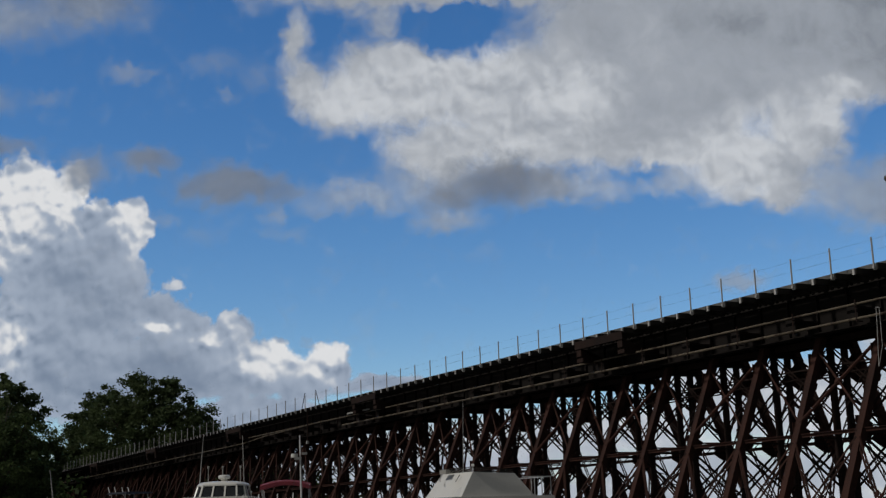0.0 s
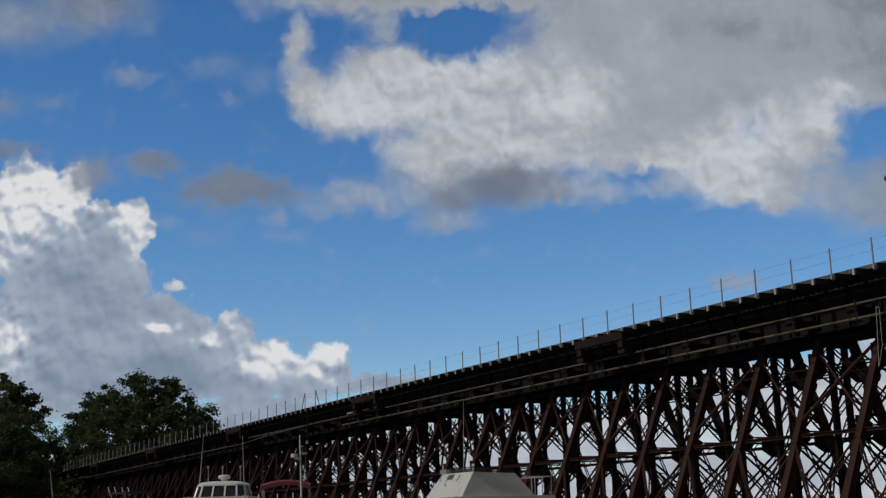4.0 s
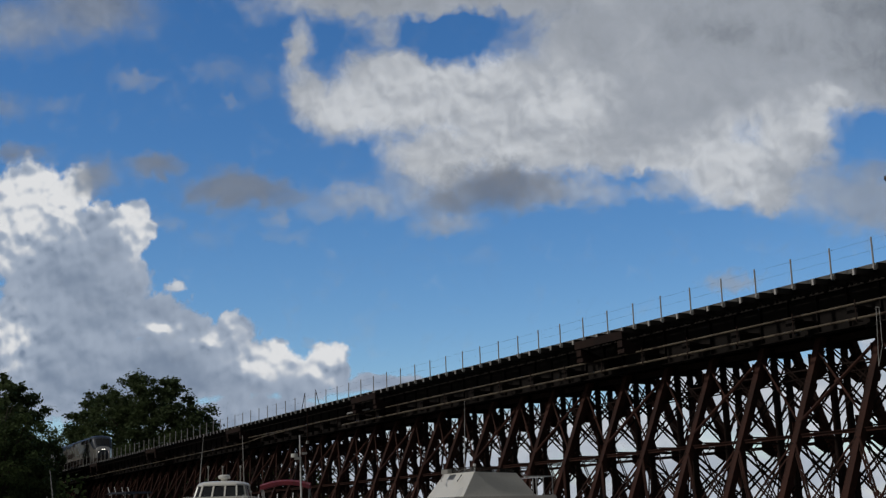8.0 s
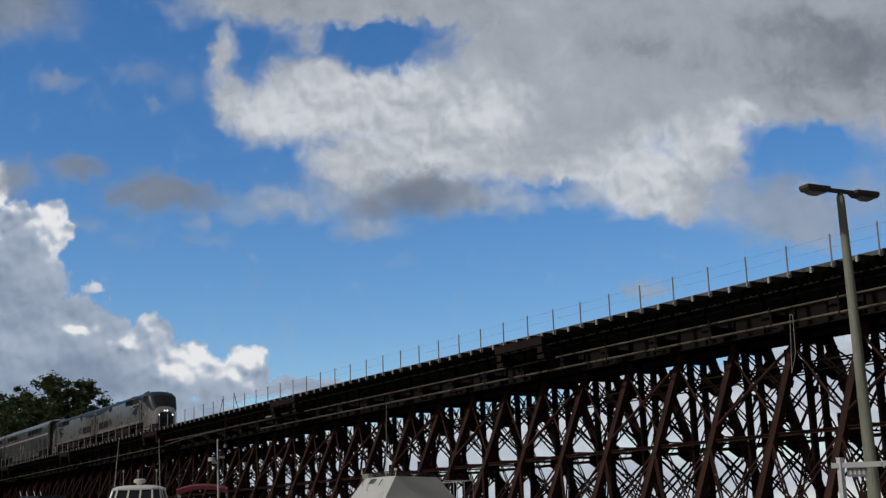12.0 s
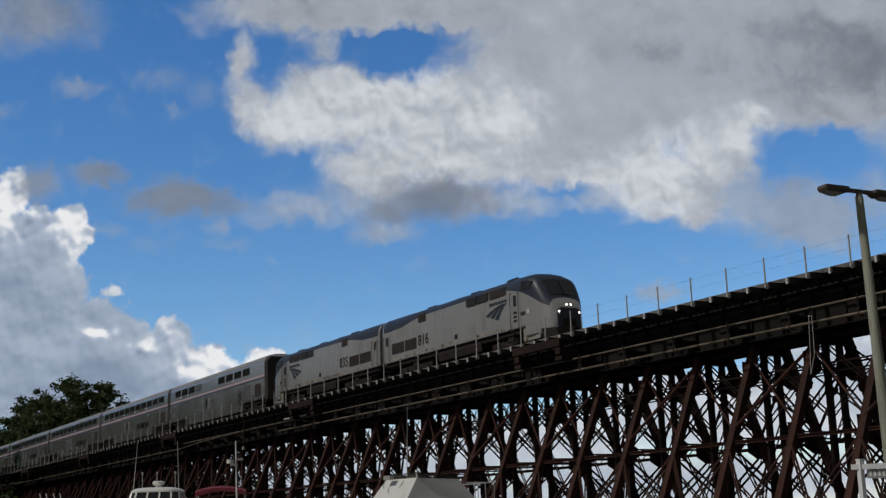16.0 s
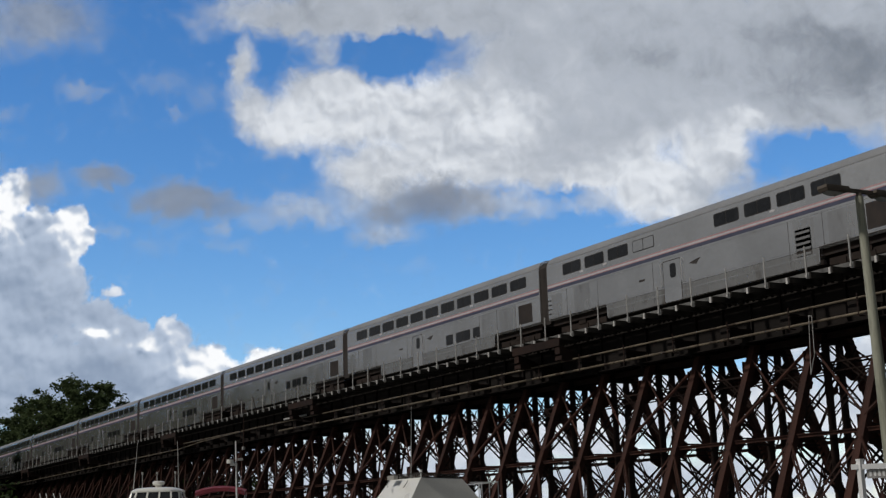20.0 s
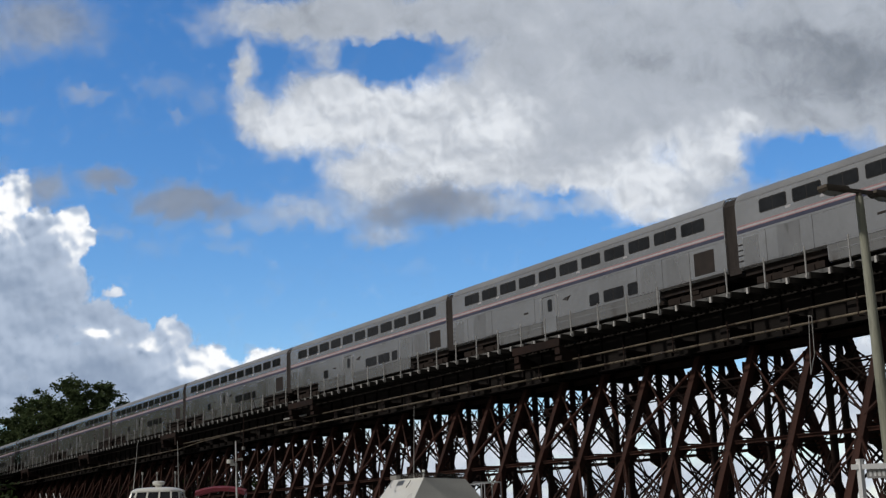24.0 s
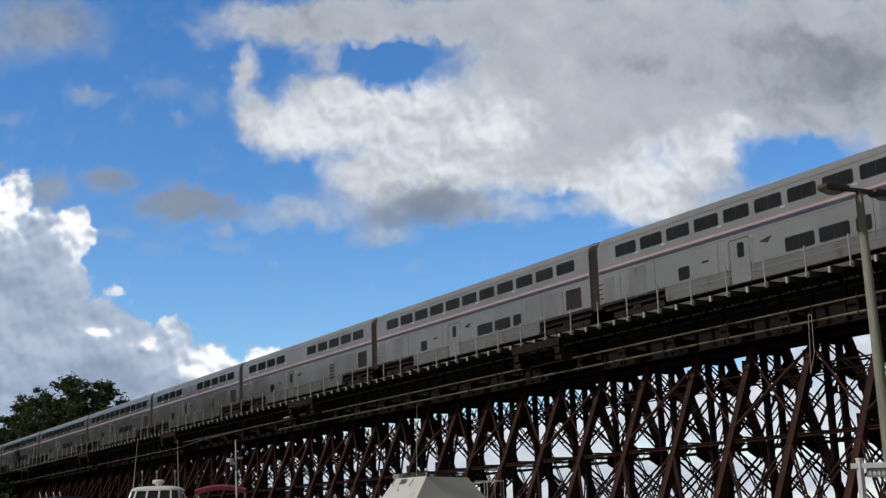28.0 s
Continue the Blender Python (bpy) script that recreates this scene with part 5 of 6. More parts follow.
def text_mesh(name, body, size, mat):
    cu = bpy.data.curves.new(name, "FONT")
    cu.body, cu.size, cu.extrude, cu.align_x, cu.align_y = body, size, 0.004, "CENTER", "CENTER"
    ob = bpy.data.objects.new(name, cu)
    scene.collection.objects.link(ob)
    me = bpy.data.meshes.new_from_object(ob.evaluated_get(bpy.context.evaluated_depsgraph_get()))
    bpy.data.objects.remove(ob)
    me.materials.clear()
    me.materials.append(mat)
    return me


def swoosh(parent, mat, x0, x1, z0, z1, side, y):
    """Fan of three tapering curved bars, the plain shape of the operator's mark."""
    for k in range(3):
        f0, f1 = k / 3, (k + 0.72) / 3
        rings = []
        lo, hi = sorted((side * (y - 0.01), side * (y + 0.008)))
        for i in range(7):
            t = i / 6
            e = (1 - t) ** 1.6
            xa = x0 + (x1 - x0) * ((f0 * 0.62) * (1 - t) + t * (0.78 + 0.07 * k))
            xb = x0 + (x1 - x0) * ((f1 * 0.62) * (1 - t) + t * (0.80 + 0.07 * k))
            za = z0 + (z1 - z0) * ((0.52 - 0.5 * f0) * e + (1 - e))
            zb = z0 + (z1 - z0) * ((0.52 - 0.5 * f1) * e + 0.96 * (1 - e))
            rings.append([(xa, lo, za), (xb, lo, zb), (xb, hi, zb), (xa, hi, za)])
        part("mark_bar", Geo().loft(rings), mat, parent, "dark curved bar of a fan-shaped mark")


def truck(parent, xc, wheel_r, base):
    t = part("truck", Geo().box((xc - base / 2 - 0.75, -1.18, 0.42), (xc + base / 2 + 0.75, -0.98, 0.72)).box((xc - base / 2 - 0.75, 0.98, 0.42), (xc + base / 2 + 0.75, 1.18, 0.72))
             .box((xc - 0.45, -1.22, 0.30), (xc + 0.45, 1.22, 0.62)).box((xc - 0.32, -1.26, 0.62), (xc + 0.32, -0.95, 0.98)).box((xc - 0.32, 0.95, 0.62), (xc + 0.32, 1.26, 0.98)), DARK, parent)
    for dx in (-base / 2, base / 2):
        for y in (-1.24, 0.9):
            part("axle_box", Geo().box((xc + dx - 0.2, y, 0.34), (xc + dx + 0.2, y + 0.34, 0.62)), DARK, t)
        g = Geo()
        for y in (-0.78, 0.66):
            g.tube((0, y, 0), (0, y + 0.12, 0), wheel_r, wheel_r, 20)
        for k in range(4):
            a = k * math.pi / 2
            g.box((0.25 * math.cos(a) - 0.06, -0.80, 0.25 * math.sin(a) - 0.06), (0.25 * math.cos(a) + 0.06, -0.775, 0.25 * math.sin(a) + 0.06))
        g.tube((0, -0.95, 0), (0, 0.95, 0), 0.09, 0.09, 8)
        part("wheelset", g, RAIL, t, at=Matrix.Translation((xc + dx, 0, wheel_r)))
        for s in (-1.08, 1.08):
            part("coil_spring", Geo().tube((xc + dx + 0.33, s, 0.68), (xc + dx + 0.33, s, 1.0), 0.1, 0.1, 8), DARK, t)


LEN = 25.91


def coach(name, label, upper, lower, extras, group):
    """Bi-level car, rear coupling at x 0, rails at z 0. upper: window numbers; lower: x0, x1 spans."""
    c = thing(name, label, "railway carriage", group=group)

    def ring(x, b):
        half = [(1.47, b), (HALF, b + 0.12), (HALF, 4.10), (1.50, 4.36), (1.34, 4.60), (1.05, 4.76), (0.55, 4.88), (0.0, 4.92)]
        return [(x, -y, z) for y, z in half] + [(x, y, z) for y, z in half[-2::-1]]
    e = LEN - 0.40
    body = part("body", Geo().loft([ring(0.40, 1.12), ring(5.70, 1.12), ring(5.72, 0.47), ring(20.58, 0.47), ring(20.60, 1.12), ring(e, 1.12)]), STEEL, c)

    def roof_ring(x):
        out = [(1.522, 4.30), (1.515, 4.37), (1.35, 4.615), (1.06, 4.775), (0.55, 4.895), (0.0, 4.935)]
        return [(x, -y, z) for y, z in out] + [(x, y, z) for y, z in out[-2::-1]] + [(x, 1.40, 4.30), (x, 0, 4.7), (x, -1.40, 4.30)]
    part("roof", Geo().loft([roof_ring(0.44), roof_ring(e - 0.04)]), ROOF, c)
    for x0, x1 in ((-0.02, 0.40), (e, LEN + 0.02)):
        part("diaphragm", Geo().prism([(-1.43, 1.0), (1.43, 1.0), (1.43, 4.25), (1.1, 4.62), (-1.1, 4.62), (-1.43, 4.25)], "x", x0, x1), BELLOWS, c)
    part("floor_pan", Geo().box((5.76, -1.45, 0.435), (20.54, 1.45, 0.466)), DARK, c)
    part("underfloor", Geo().box((0.5, -1.3, 0.85), (e - 0.3, 1.3, 1.13)), DARK, c)
    for s in (-1, 1):
        part("red_stripe", panel(0.44, e - 0.06, 3.085, 3.145, s, 0.006, 0.002), RED, body)
        part("white_stripe", panel(0.44, e - 0.06, 3.00, 3.080, s, 0.006, 0.002), WHITE_STRIPE, body)
        part("red_stripe", panel(0.44, e - 0.06, 2.955, 2.995, s, 0.006, 0.002), RED, body)
        part("blue_stripe", panel(0.44, e - 0.06, 2.79, 2.950, s, 0.006, 0.002), BLUE, body)
        part("skirt", panel(5.76, 20.54, 0.50, 1.19, s, 0.004, 0.03), DIRTY_STEEL, c, "dirty brownish lower skirt")
        for k in upper:
            x = 1.98 + 2.055 * k
            win = part("window", panel(x - 0.03, x + 1.66, 3.46, 4.09, s, 0.008, 0.07), RUBBER, c)
            for a, b in ((x + 0.01, x + 0.79), (x + 0.83, x + 1.62)):
                part("pane", panel(a, b, 3.50, 4.05, s, 0.014, 0.05), GLASS, win)
            if k in (0, 1, 3, 5, 7):
                part("placard", panel(x + 1.55, x + 1.86, 3.33, 3.43, s, 0.008, 0.02), WHITE_STRIPE, body)
        for a, b in lower:
            win = part("window", panel(a - 0.03, b + 0.03, 1.34, 1.98, s, 0.008, 0.07), RUBBER, c)
            if b - a > 1.2:
                m = (a + b) / 2
                part("pane", panel(a, m - 0.02, 1.38, 1.94, s, 0.014, 0.05), GLASS, win)
                part("pane", panel(m + 0.02, b, 1.38, 1.94, s, 0.014, 0.05), GLASS, win)
            else:
                part("pane", panel(a, b, 1.38, 1.94, s, 0.014, 0.05), GLASS, win)
        door = part("door", panel(10.42, 11.70, 0.50, 2.52, s, 0.010, 0.06), STEEL, c)
        part("door_seal", panel(10.38, 11.74, 0.48, 2.56, s, 0.005, 0.07), GRILLE, door)
        part("door_window", panel(10.92, 11.36, 1.66, 2.36, s, 0.016, 0.08), GLASS, door)
        for x in (10.30, 11.82):
            part("grab_rail", Geo().path([(x, s * 1.56, 1.30), (x, s * 1.62, 1.34), (x, s * 1.62, 2.46), (x, s * 1.56, 2.5)], 0.018), ALU, door)
        part("side_grille", panel(23.28, 24.68, 1.38, 2.48, s, 0.010, 0.03), GRILLE, c, "dark brown equipment grille")
        for a, b, z0, z1 in ((0.75, 1.75, 1.25, 2.55), (2.9, 4.3, 1.2, 2.66), (19.2, 20.4, 1.25, 2.6), (21.2, 22.9, 1.25, 2.6)):
            part("access_panel", panel(a, b, z0, z1, s, 0.006, 0.02), PATCH_STEEL, body)
        for x, z0, z1 in ((2.2, 1.2, 2.7), (5.0, 1.2, 2.7), (9.6, 0.6, 2.7), (18.9, 0.6, 2.7), (20.9, 1.2, 2.7), (22.95, 1.2, 2.7)):
            part("panel_seam", panel(x, x + 0.018, z0, z1, s, 0.004, 0.002), GRILLE, body)
        part("panel_seam", panel(0.5, e - 0.1, 2.66, 2.675, s, 0.004, 0.002), DIRTY_STEEL, body)
        part("panel_seam", panel(0.5, e - 0.1, 1.20, 1.216, s, 0.006, 0.002), GRILLE, body)
        swoosh(body, GRILLE, 12.35, 13.25, 1.98, 2.26, s, HALF)
        part("number_bar", panel(8.5, 8.95, 1.88, 1.98, s, 0.006, 0.01), GRILLE, body, "dark bar of small lettering")
        part("skirt_rail", panel(5.9, 20.4, 0.92, 0.95, s, 0.008, 0.002), STEEL, body)
        ladder = Geo()
        for z in (1.5, 1.75, 2.0, 2.25):
            ladder.box((0.42, s * 1.56 - 0.03, z), (0.72, s * 1.56 + 0.03, z + 0.03))
        part("end_steps", ladder, DARK, body)
        for a, b, z0, z1, what in extras:
            if what == "louvre":
                lv = part("louvre", panel(a, b, z0, z1, s, 0.006, 0.02), GRILLE, c)
                for q in range(5):
                    zz = z0 + (z1 - z0) * (q + 0.1) / 5
                    part("slat", panel(a + 0.03, b - 0.03, zz, zz + (z1 - z0) / 11, s, 0.03, 0.01), DIRTY_STEEL, lv)
            else:
                win = part("window", panel(a - 0.06, b + 0.06, z0 - 0.05, z1 + 0.05, s, 0.008, 0.06), RUBBER, c, "dark-framed blanked window")
                m = (a + b) / 2
                part("pane", panel(a - 0.02, m - 0.025, z0 - 0.015, z1 + 0.015, s, 0.014, 0.03), STEEL, win)
                part("pane", panel(m + 0.025, b + 0.02, z0 - 0.015, z1 + 0.015, s, 0.014, 0.03), STEEL, win)
    truck(c, 3.1, 0.457, 2.59)
    truck(c, LEN - 3.1, 0.457, 2.59)
    return c


LOWER_WIN = [(6.80, 7.54), (13.93, 15.60), (15.92, 17.56), (17.96, 18.72)]
GROUP = "carriages of the train"
STEEL_LABEL = "bi-level stainless steel carriage with red and blue stripes on the trestle"
dorm = coach("passenger_carriage", "bi-level stainless steel carriage with few windows behind the locomotives", (0, 1, 2, 6, 7, 8, 9), [], [(8.2, 9.8, 3.52, 4.03, "blank"), (19.3, 20.2, 1.0, 2.2, "louvre")], GROUP)
day = coach("passenger_carriage", STEEL_LABEL, range(11), LOWER_WIN, [], GROUP)
sleeper = coach("passenger_carriage", STEEL_LABEL, range(11), [(14.85, 15.65), (16.1, 17.75), (18.15, 18.9)], [], GROUP)
diner = coach("passenger_carriage", "bi-level stainless steel dining carriage with windows in two groups", (0, 1, 2, 3, 6, 7, 8, 9, 10), [(6.80, 7.54)], [(18.4, 19.2, 1.0, 2.2, "louvre")], GROUP)


def locomotive(number, label):
    """Diesel locomotive: nose at x 0 heading +x, rails at z 0."""
    c = thing("diesel_locomotive", label, "locomotive", group="locomotives of the train")
    st = [(-20.86, 4.33, 1.22, 1.50), (-20.6, 4.36, 1.22, 1.52), (-4.5, 4.36, 1.22, 1.52), (-4.45, 4.36, 1.22, 1.52), (-2.9, 4.36, 1.22, 1.52), (-2.88, 4.36, 0.62, 1.52), (-2.40, 4.29, 0.62, 1.51),
          (-1.92, 4.06, 0.62, 1.47), (-1.45, 3.36, 0.60, 1.36), (-1.0, 2.68, 0.58, 1.14), (-0.80, 2.38, 0.58, 0.98), (-0.70, 2.12, 0.56, 0.84)]

    def curve(t, w):
        return [(w, t - 1.0), (w * 0.985, t - 0.62), (w * 0.92, t - 0.34), (w * 0.74, t - 0.13), (w * 0.42, t - 0.03), (0.0, t)]

    def zlow(x):
        pts = [(-20.9, 3.40), (-19.8, 3.36), (-18.0, 3.42), (-16.5, 3.66), (-15.0, 3.80), (-8.0, 3.84), (-5.0, 3.70), (-3.4, 3.36), (-2.4, 2.95), (-1.9, 2.66), (-1.4, 2.36), (-1.0, 2.16), (0.1, 2.0)]
        for (xa, a), (xb, b) in zip(pts, pts[1:]):
            if x <= xb:
                return a + (b - a) * max(0, x - xa) / (xb - xa)
        return pts[-1][1]

    def width_at(z, t, w):
        cv = curve(t, w)
        if z <= cv[0][1]:
            return w
        for (ya, za), (yb, zb) in zip(cv, cv[1:]):
            if z <= zb:
                return ya + (yb - ya) * (z - za) / max(1e-6, zb - za)
        return 0.0

    def station(x):
        for p, q in zip(st, st[1:]):
            if p[0] <= x <= q[0]:
                f = (x - p[0]) / (q[0] - p[0])
                return [p[i] + (q[i] - p[i]) * f for i in range(4)]
        return list(st[-1])
    xs = (-20.86, -20.6, -19.8, -18.0, -17.2, -16.5, -15.7, -15.0, -8.0, -5.0, -4.0, -3.4, -2.9, -2.88, -2.4, -2.15, -1.92, -1.68, -1.45, -1.22, -1.0, -0.9, -0.80, -0.70)
    rings, hull_rings = [], []
    for x in xs:
        _, t, b, w = station(x)
        zl = min(zlow(x), t - 0.12)
        out = []
        for i in range(7):
            z = zl + (t - zl) * math.sin(i / 6 * math.pi / 2)
            out.append((width_at(z, t, w) if i < 6 else 0.0, z))
        half = [(w - 0.06, b), (w, b + 0.08)] + out
        hull_rings.append([(x, -y, z) for y, z in half] + [(x, y, z) for y, z in half[-2::-1]])
        if -20.85 < x < -0.95:
            o = 0.014
            outer = [(x, -(y + o), z + (o if i else 0)) for i, (y, z) in enumerate(out)] + [(x, y + o, z + o) for y, z in out[-2:0:-1]] + [(x, out[0][0] + o, out[0][1])]
            inner = [(x, max(0.0, y - 0.05), z - 0.03) for y, z in out] + [(x, -max(0.0, y - 0.05), z - 0.03) for y, z in out[-2::-1]]
            rings.append(outer + inner)
    body = part("body", Geo().loft(hull_rings), SILVER, c)
    part("blue_roof", Geo().loft(rings), NAVY, c, "dark blue roof and cab top")

    # windscreen: two raked panes on the cab slope
    for s in (-1, 1):
        g = Geo()
        q = [Vector((x, s * y, z)) for x, y, z in ((-1.12, 0.05, 2.87), (-1.20, 0.92, 2.80), (-1.80, 1.02, 3.76), (-1.76, 0.05, 3.86))]
        if s > 0:
            q = q[::-1]
        nrm = Vector((0.83, 0, 0.56)) * 0.06
        g.loft([[p - nrm * 0.5 for p in q], [p + nrm for p in q]])
        part("windscreen", g, GLASS, c)
        part("cab_window", Geo().loft([[(-3.22, s * 1.45, 3.90), (-2.66, s * 1.45, 3.86), (-2.66, s * 1.45, 3.36), (-3.22, s * 1.45, 3.36)], [(-3.22, s * 1.50, 3.90), (-2.66, s * 1.50, 3.86), (-2.66, s * 1.556, 3.36), (-3.22, s * 1.556, 3.36)]]), GLASS, c)
        part("cab_window", Geo().loft([[(-2.56, s * 1.42, 3.84), (-2.10, s * 1.40, 3.74), (-2.30, s * 1.42, 3.36), (-2.56, s * 1.42, 3.36)], [(-2.56, s * 1.50, 3.84), (-2.10, s * 1.49, 3.74), (-2.30, s * 1.545, 3.36), (-2.56, s * 1.552, 3.36)]]), GLASS, c)
        door = part("cab_door", panel(-4.22, -3.60, 1.26, 3.40, s, 0.008, 0.05, y=1.52), SILVER, c)
        part("door_window", panel(-4.08, -3.76, 2.55, 3.2, s, 0.014, 0.05, y=1.52), GLASS, door)
        for x in (-4.34, -3.48):
            part("grab_rail", Geo().path([(x, s * 1.52, 1.35), (x, s * 1.60, 1.40), (x, s * 1.60, 3.35), (x, s * 1.52, 3.4)], 0.02), DARK, door)
        lad = Geo().box((-4.35, s * 1.42 - 0.03, 0.35), (-4.30, s * 1.42 + 0.03, 1.25)).box((-3.55, s * 1.42 - 0.03, 0.35), (-3.50, s * 1.42 + 0.03, 1.25))
        for z in (0.38, 0.66, 0.94):
            lad.box((-4.35, s * 1.40 - 0.1, z), (-3.5, s * 1.40 + 0.1, z + 0.035))
        part("cab_steps", lad, DARK, c)
        rd = part("rear_door", panel(-20.45, -19.85, 1.28, 3.25, s, 0.008, 0.05, y=1.52), SILVER, c)
        part("door_window", panel(-20.32, -19.98, 2.4, 3.0, s, 0.014, 0.05, y=1.52), GRILLE, rd)
        for x in (-20.56, -19.74):
            part("grab_rail", Geo().path([(x, s * 1.52, 1.35), (x, s * 1.60, 1.40), (x, s * 1.60, 3.0), (x, s * 1.52, 3.05)], 0.02), DARK, rd)
        part("rear_steps", Geo().box((-20.5, s * 1.40 - 0.1, 0.38), (-19.8, s * 1.40 + 0.1, 0.42)).box((-20.5, s * 1.40 - 0.1, 0.66), (-19.8, s * 1.40 + 0.1, 0.70)).box((-20.5, s * 1.40 - 0.1, 0.94), (-19.8, s * 1.40 + 0.1, 0.98)), DARK, c)
        for a, b in ((-19.44, -17.66), (-17.54, -15.96)):
            gr = part("air_grille", panel(a, b, 1.72, 2.46, s, 0.008, 0.02, y=1.52), GRILLE, c)
            for q in range(6):
                x = a + (b - a) * (q + 0.5) / 6
                part("slat", panel(x - 0.02, x + 0.02, 1.74, 2.44, s, 0.02, 0.005, y=1.52), GRILLE, gr)
        for a, b, mat in ((-9.40, -8.33, GLASS), (-8.21, -6.88, GLASS), (-6.66, -4.86, GRILLE), (-15.62, -14.7, GRILLE)):
            y0, y1 = 1.528, 1.475
            part("intake_panel", Geo().loft([[(a, s * (y0 - 0.03), 3.40), (b, s * (y0 - 0.03), 3.40), (b, s * (y1 - 0.03), 3.88), (a, s * (y1 - 0.03), 3.88)], [(a, s * (y0 + 0.018), 3.40), (b, s * (y0 + 0.018), 3.40), (b, s * (y1 + 0.05), 3.88), (a, s * (y1 + 0.05), 3.88)]]), mat, c)
        part("side_vent", panel(-10.95, -10.62, 1.60, 1.90, s, 0.01, 0.02, y=1.52), DARK, c)
        swoosh(c, NAVY, -7.2, -4.66, 1.95, 2.92, s, 1.52)
        bars = Geo()
        for q in range(6):
            x = -6.72 + q * 0.335
            lo, hi = sorted((s * 1.51, s * 1.528))
            bars.box((x, lo, 2.98), (x + 0.24, hi, 3.14))
        part("lettering_bars", bars, NAVY, c)
        num = part("road_number", text_mesh("road_number", number, 1.02, DARK), None, c, "large dark number " + number)
        num.matrix_basis = pose(-15.02, s * 1.527, 2.16, 90, 0, 0 if s < 0 else 180) @ Matrix.Diagonal((0.95, 1, 1, 1))
        part("sill_line", panel(-20.5, -4.6, 1.24, 1.30, s, 0.012, 0.01, y=1.52), SILVER, body)
        part("lower_panel", panel(-20.45, -4.62, 1.305, 1.50, s, 0.004, 0.01, y=1.52), GRIMY, body, "grimy brown-stained lower panel")
        part("skirt_plate", panel(-3.3, -1.6, 0.40, 1.16, s, 0.0, 0.05, y=1.40), GRIMY, c, "dull grey side plate under the cab")
        part("number_board", panel(-2.75, -2.45, 1.95, 2.2, s, 0.012, 0.02, y=1.505), WHITE_STRIPE, body)
        part("side_hatch", panel(-3.35, -2.85, 1.9, 2.12, s, 0.01, 0.02, y=1.52), GRILLE, body)
        for z in (1.62, 1.86, 2.10):
            part("door_step", panel(-4.08, -3.74, z, z + 0.14, s, 0.016, 0.02, y=1.52), DARK, door)
        for y, z, m in ((0.15, 2.22, HEADLIGHT), (0.70, 1.80, MARKER)):
            ho = part("headlight", Geo().tube((-1.0, s * y, z), (-0.69 if y < 0.5 else -0.67, s * y, z), 0.09, 0.085, 14), ALU, c)
            part("lamp", Geo().tube((-0.70, s * y, z), (-0.672 if y < 0.5 else -0.655, s * y, z), 0.065, 0.06, 14), m, ho, "lit headlamp")
    part("nose_grille", Geo().box((-0.72, -0.45, 1.0), (-0.665, 0.45, 1.42)), DARK, c)
    # dark blue plate paints the shade on the silver nose front
    part("nose_panel", Geo().prism([(-0.78, 0.7), (0.78, 0.7), (0.80, 1.9), (0.55, 2.05), (-0.55, 2.05), (-0.80, 1.9)], "x", -0.72, -0.69), NAVY, c, "dark blue plate that holds the nose front's shade")
    part("pilot", Geo().loft([[(-0.66, -0.95, 0.9), (-0.66, 0.95, 0.9), (-1.5, 1.42, 0.9), (-1.5, -1.42, 0.9)], [(-0.5, -0.9, 0.22), (-0.5, 0.9, 0.22), (-1.4, 1.35, 0.22), (-1.4, -1.35, 0.22)]]), DARK, c, "black snow plough")
    part("coupler", Geo().box((-0.6, -0.14, 0.62), (-0.1, 0.14, 0.88)), DARK, c)
    part("fuel_tank", Geo().prism([(-1.3, 1.2), (-1.42, 0.95), (-1.35, 0.5), (-1.0, 0.28), (1.0, 0.28), (1.35, 0.5), (1.42, 0.95), (1.3, 1.2)], "x", -13.3, -8.0), DARK, c)
    part("underframe", Geo().box((-20.5, -1.35, 0.95), (-3.0, 1.35, 1.24)), DARK, c)
    part("gangway", Geo().prism([(-0.75, 1.0), (0.75, 1.0), (0.75, 3.6), (-0.75, 3.6)], "x", -21.05, -20.85), RUBBER, c)
    for x, z in ((-5.2, 4.36), (-9.6, 4.36), (-15.2, 4.36)):
        part("roof_hatch", Geo().box((x - 0.55, -0.7, z - 0.06), (x + 0.55, 0.7, z + 0.09)), NAVY, c)
    part("exhaust", Geo().box((-12.6, -0.35, 4.3), (-11.6, 0.35, 4.52)), DARK, c)
    horn = Geo()
    for k in range(3):
        horn.tube((-6.4 + 0.35 * k, -0.3, 4.36), (-6.4 + 0.35 * k, -0.3, 4.55), 0.03).tube((-6.5 + 0.35 * k, -0.3, 4.55), (-6.1 + 0.35 * k, -0.3, 4.56), 0.05, 0.1)
    part("horn", horn, DARK, c)
    truck(c, -4.9, 0.508, 2.8)
    truck(c, -16.6, 0.508, 2.8)
    return c


loco_lead = locomotive("816", "silver and dark blue diesel locomotive leading the train, headlights lit")
loco_second = locomotive("835", "silver and dark blue diesel locomotive running backwards behind the first")

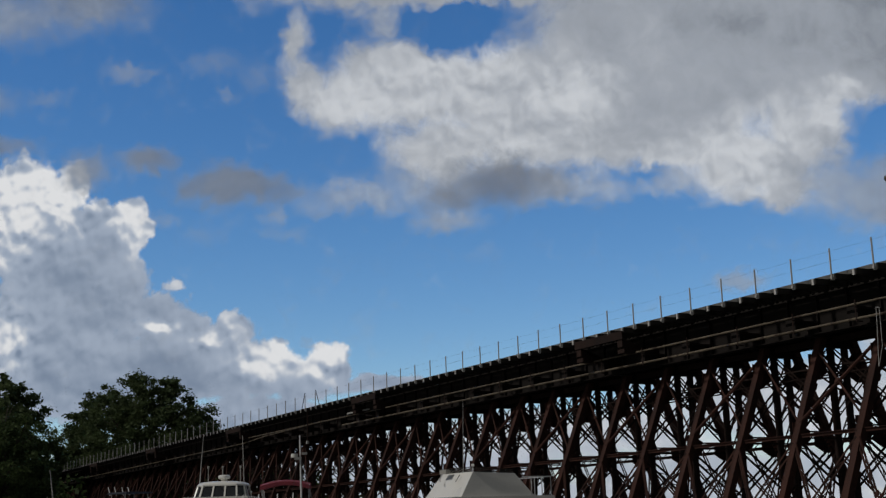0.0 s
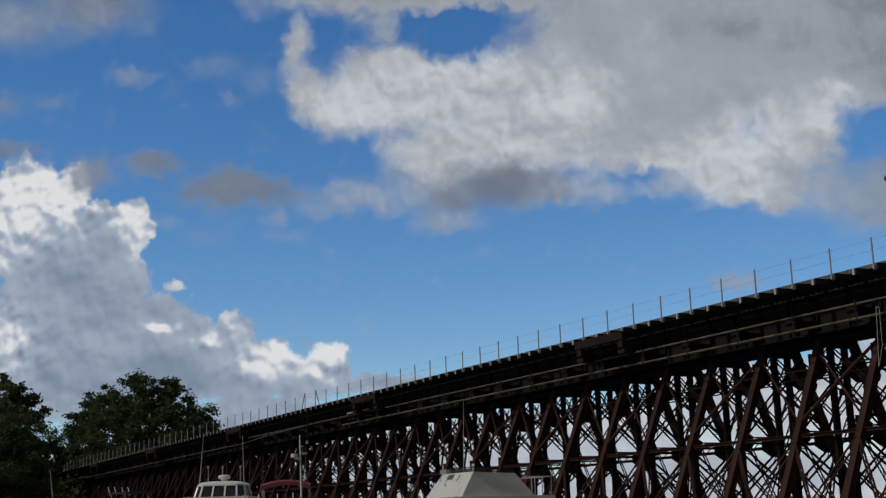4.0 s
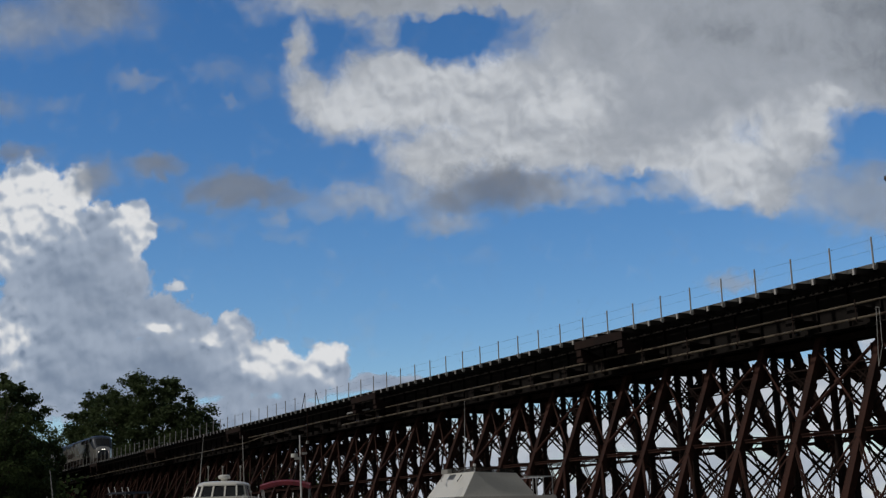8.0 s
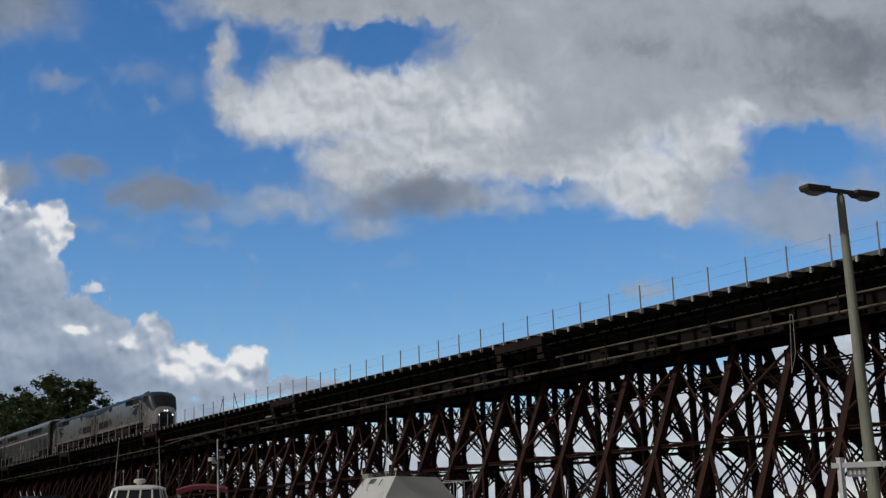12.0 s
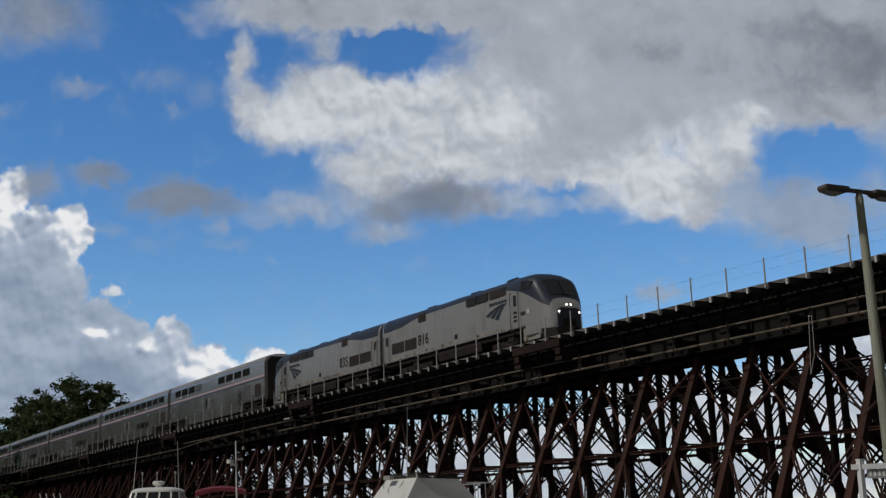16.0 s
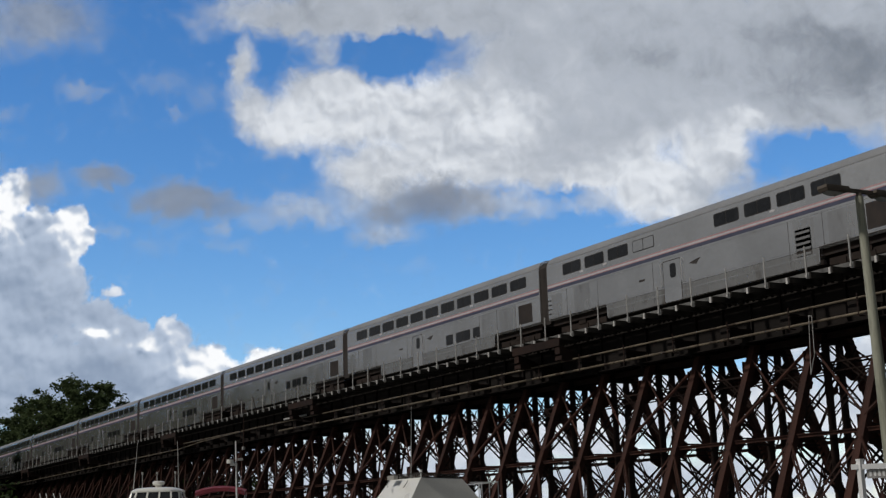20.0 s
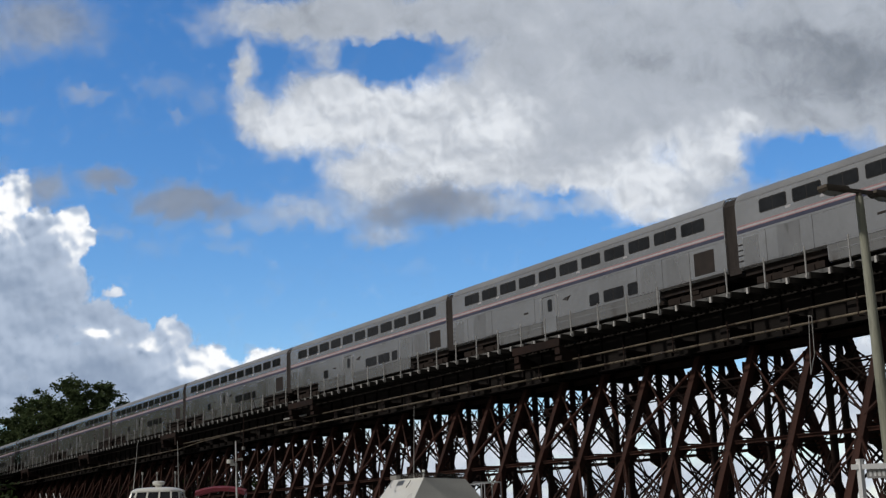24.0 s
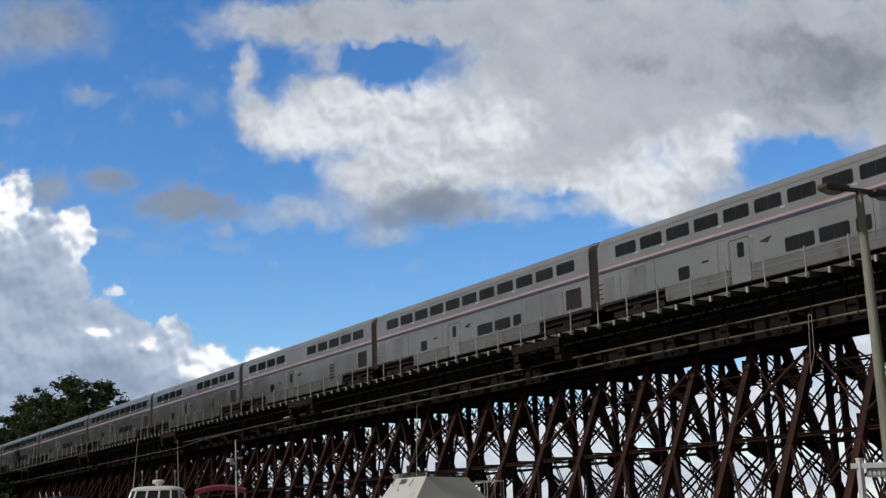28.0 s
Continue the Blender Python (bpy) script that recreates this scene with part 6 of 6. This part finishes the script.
CARS = [(dorm, 0), (sleeper, 1), *((copy_thing(sleeper, Matrix()), k) for k in (2, 3)), *((copy_thing(day, Matrix()), k) for k in range(4, 7)), (diner, 7), (copy_thing(diner, Matrix()), 8), *((copy_thing(day, Matrix()), k) for k in range(9, 13)), (day, 13)]


def nose(t):
    """Place of the leading locomotive's nose along the track."""
    return -40.45 + 16.79 * (t - 17.0)


def motions():
    times = (0.0, 7.0, 14.0, 21.0, 28.0)
    walk(loco_lead, [(t, pose(nose(t), TRACK_Y, RAIL_Z)) for t in times])
    walk(loco_second, [(t, pose(nose(t) - 42.13, TRACK_Y, RAIL_Z, 0, 0, 180)) for t in times])
    for car, k in CARS:
        walk(car, [(t, pose(nose(t) - 42.13 - (k + 1) * LEN, TRACK_Y, RAIL_Z)) for t in times])
    # wheelsets roll with the distance run
    for o in [o for o in scene.objects if o.name.split(".")[0] == "wheelset"]:
        home = o.matrix_basis.translation.copy()
        car = o.parent.parent
        turn = -1 if car is loco_second else 1
        walk(o, [(k / FPS, Matrix.Translation(home) @ Matrix.Rotation(turn * 16.79 * k / FPS / home.z, 4, "Y")) for k in range(28 * FPS + 1)])
    # clouds drift away over the horizon
    for layer, rate, cx, cy in ((clouds_high, 0.0036, 600, 640), (clouds_veil, 0.0030, 600, 640), (clouds_scud, 0.0036, 600, 640), (clouds_low, 0.0016, 420, 660), (clouds_far, 0.0010, 600, 860)):
        d = layer["distance"]
        way = Vector(((cx - 784) / UNIT, (441 - cy) / UNIT, -1)) * d
        walk(layer, [(t, VIEW @ Matrix.Translation(Vector((0, 0, -d)) + way * rate * (t - 17.0))) for t in (0.0, 14.0, 28.0)])
    # the cruiser swings a little on its lines
    side = Vector((0.475, 0.88, 0)) / 52.0
    walk(boat_a, [(t, Matrix.Translation(side * s) @ CRUISER_AT) for t, s in ((0.0, -10.5), (3.0, -10.0), (8.0, -7.5), (12.0, -4.0), (15.0, 0.0), (17.0, 3.0), (20.0, 8.5), (25.0, 14.5), (28.0, 18.5))])


motions()
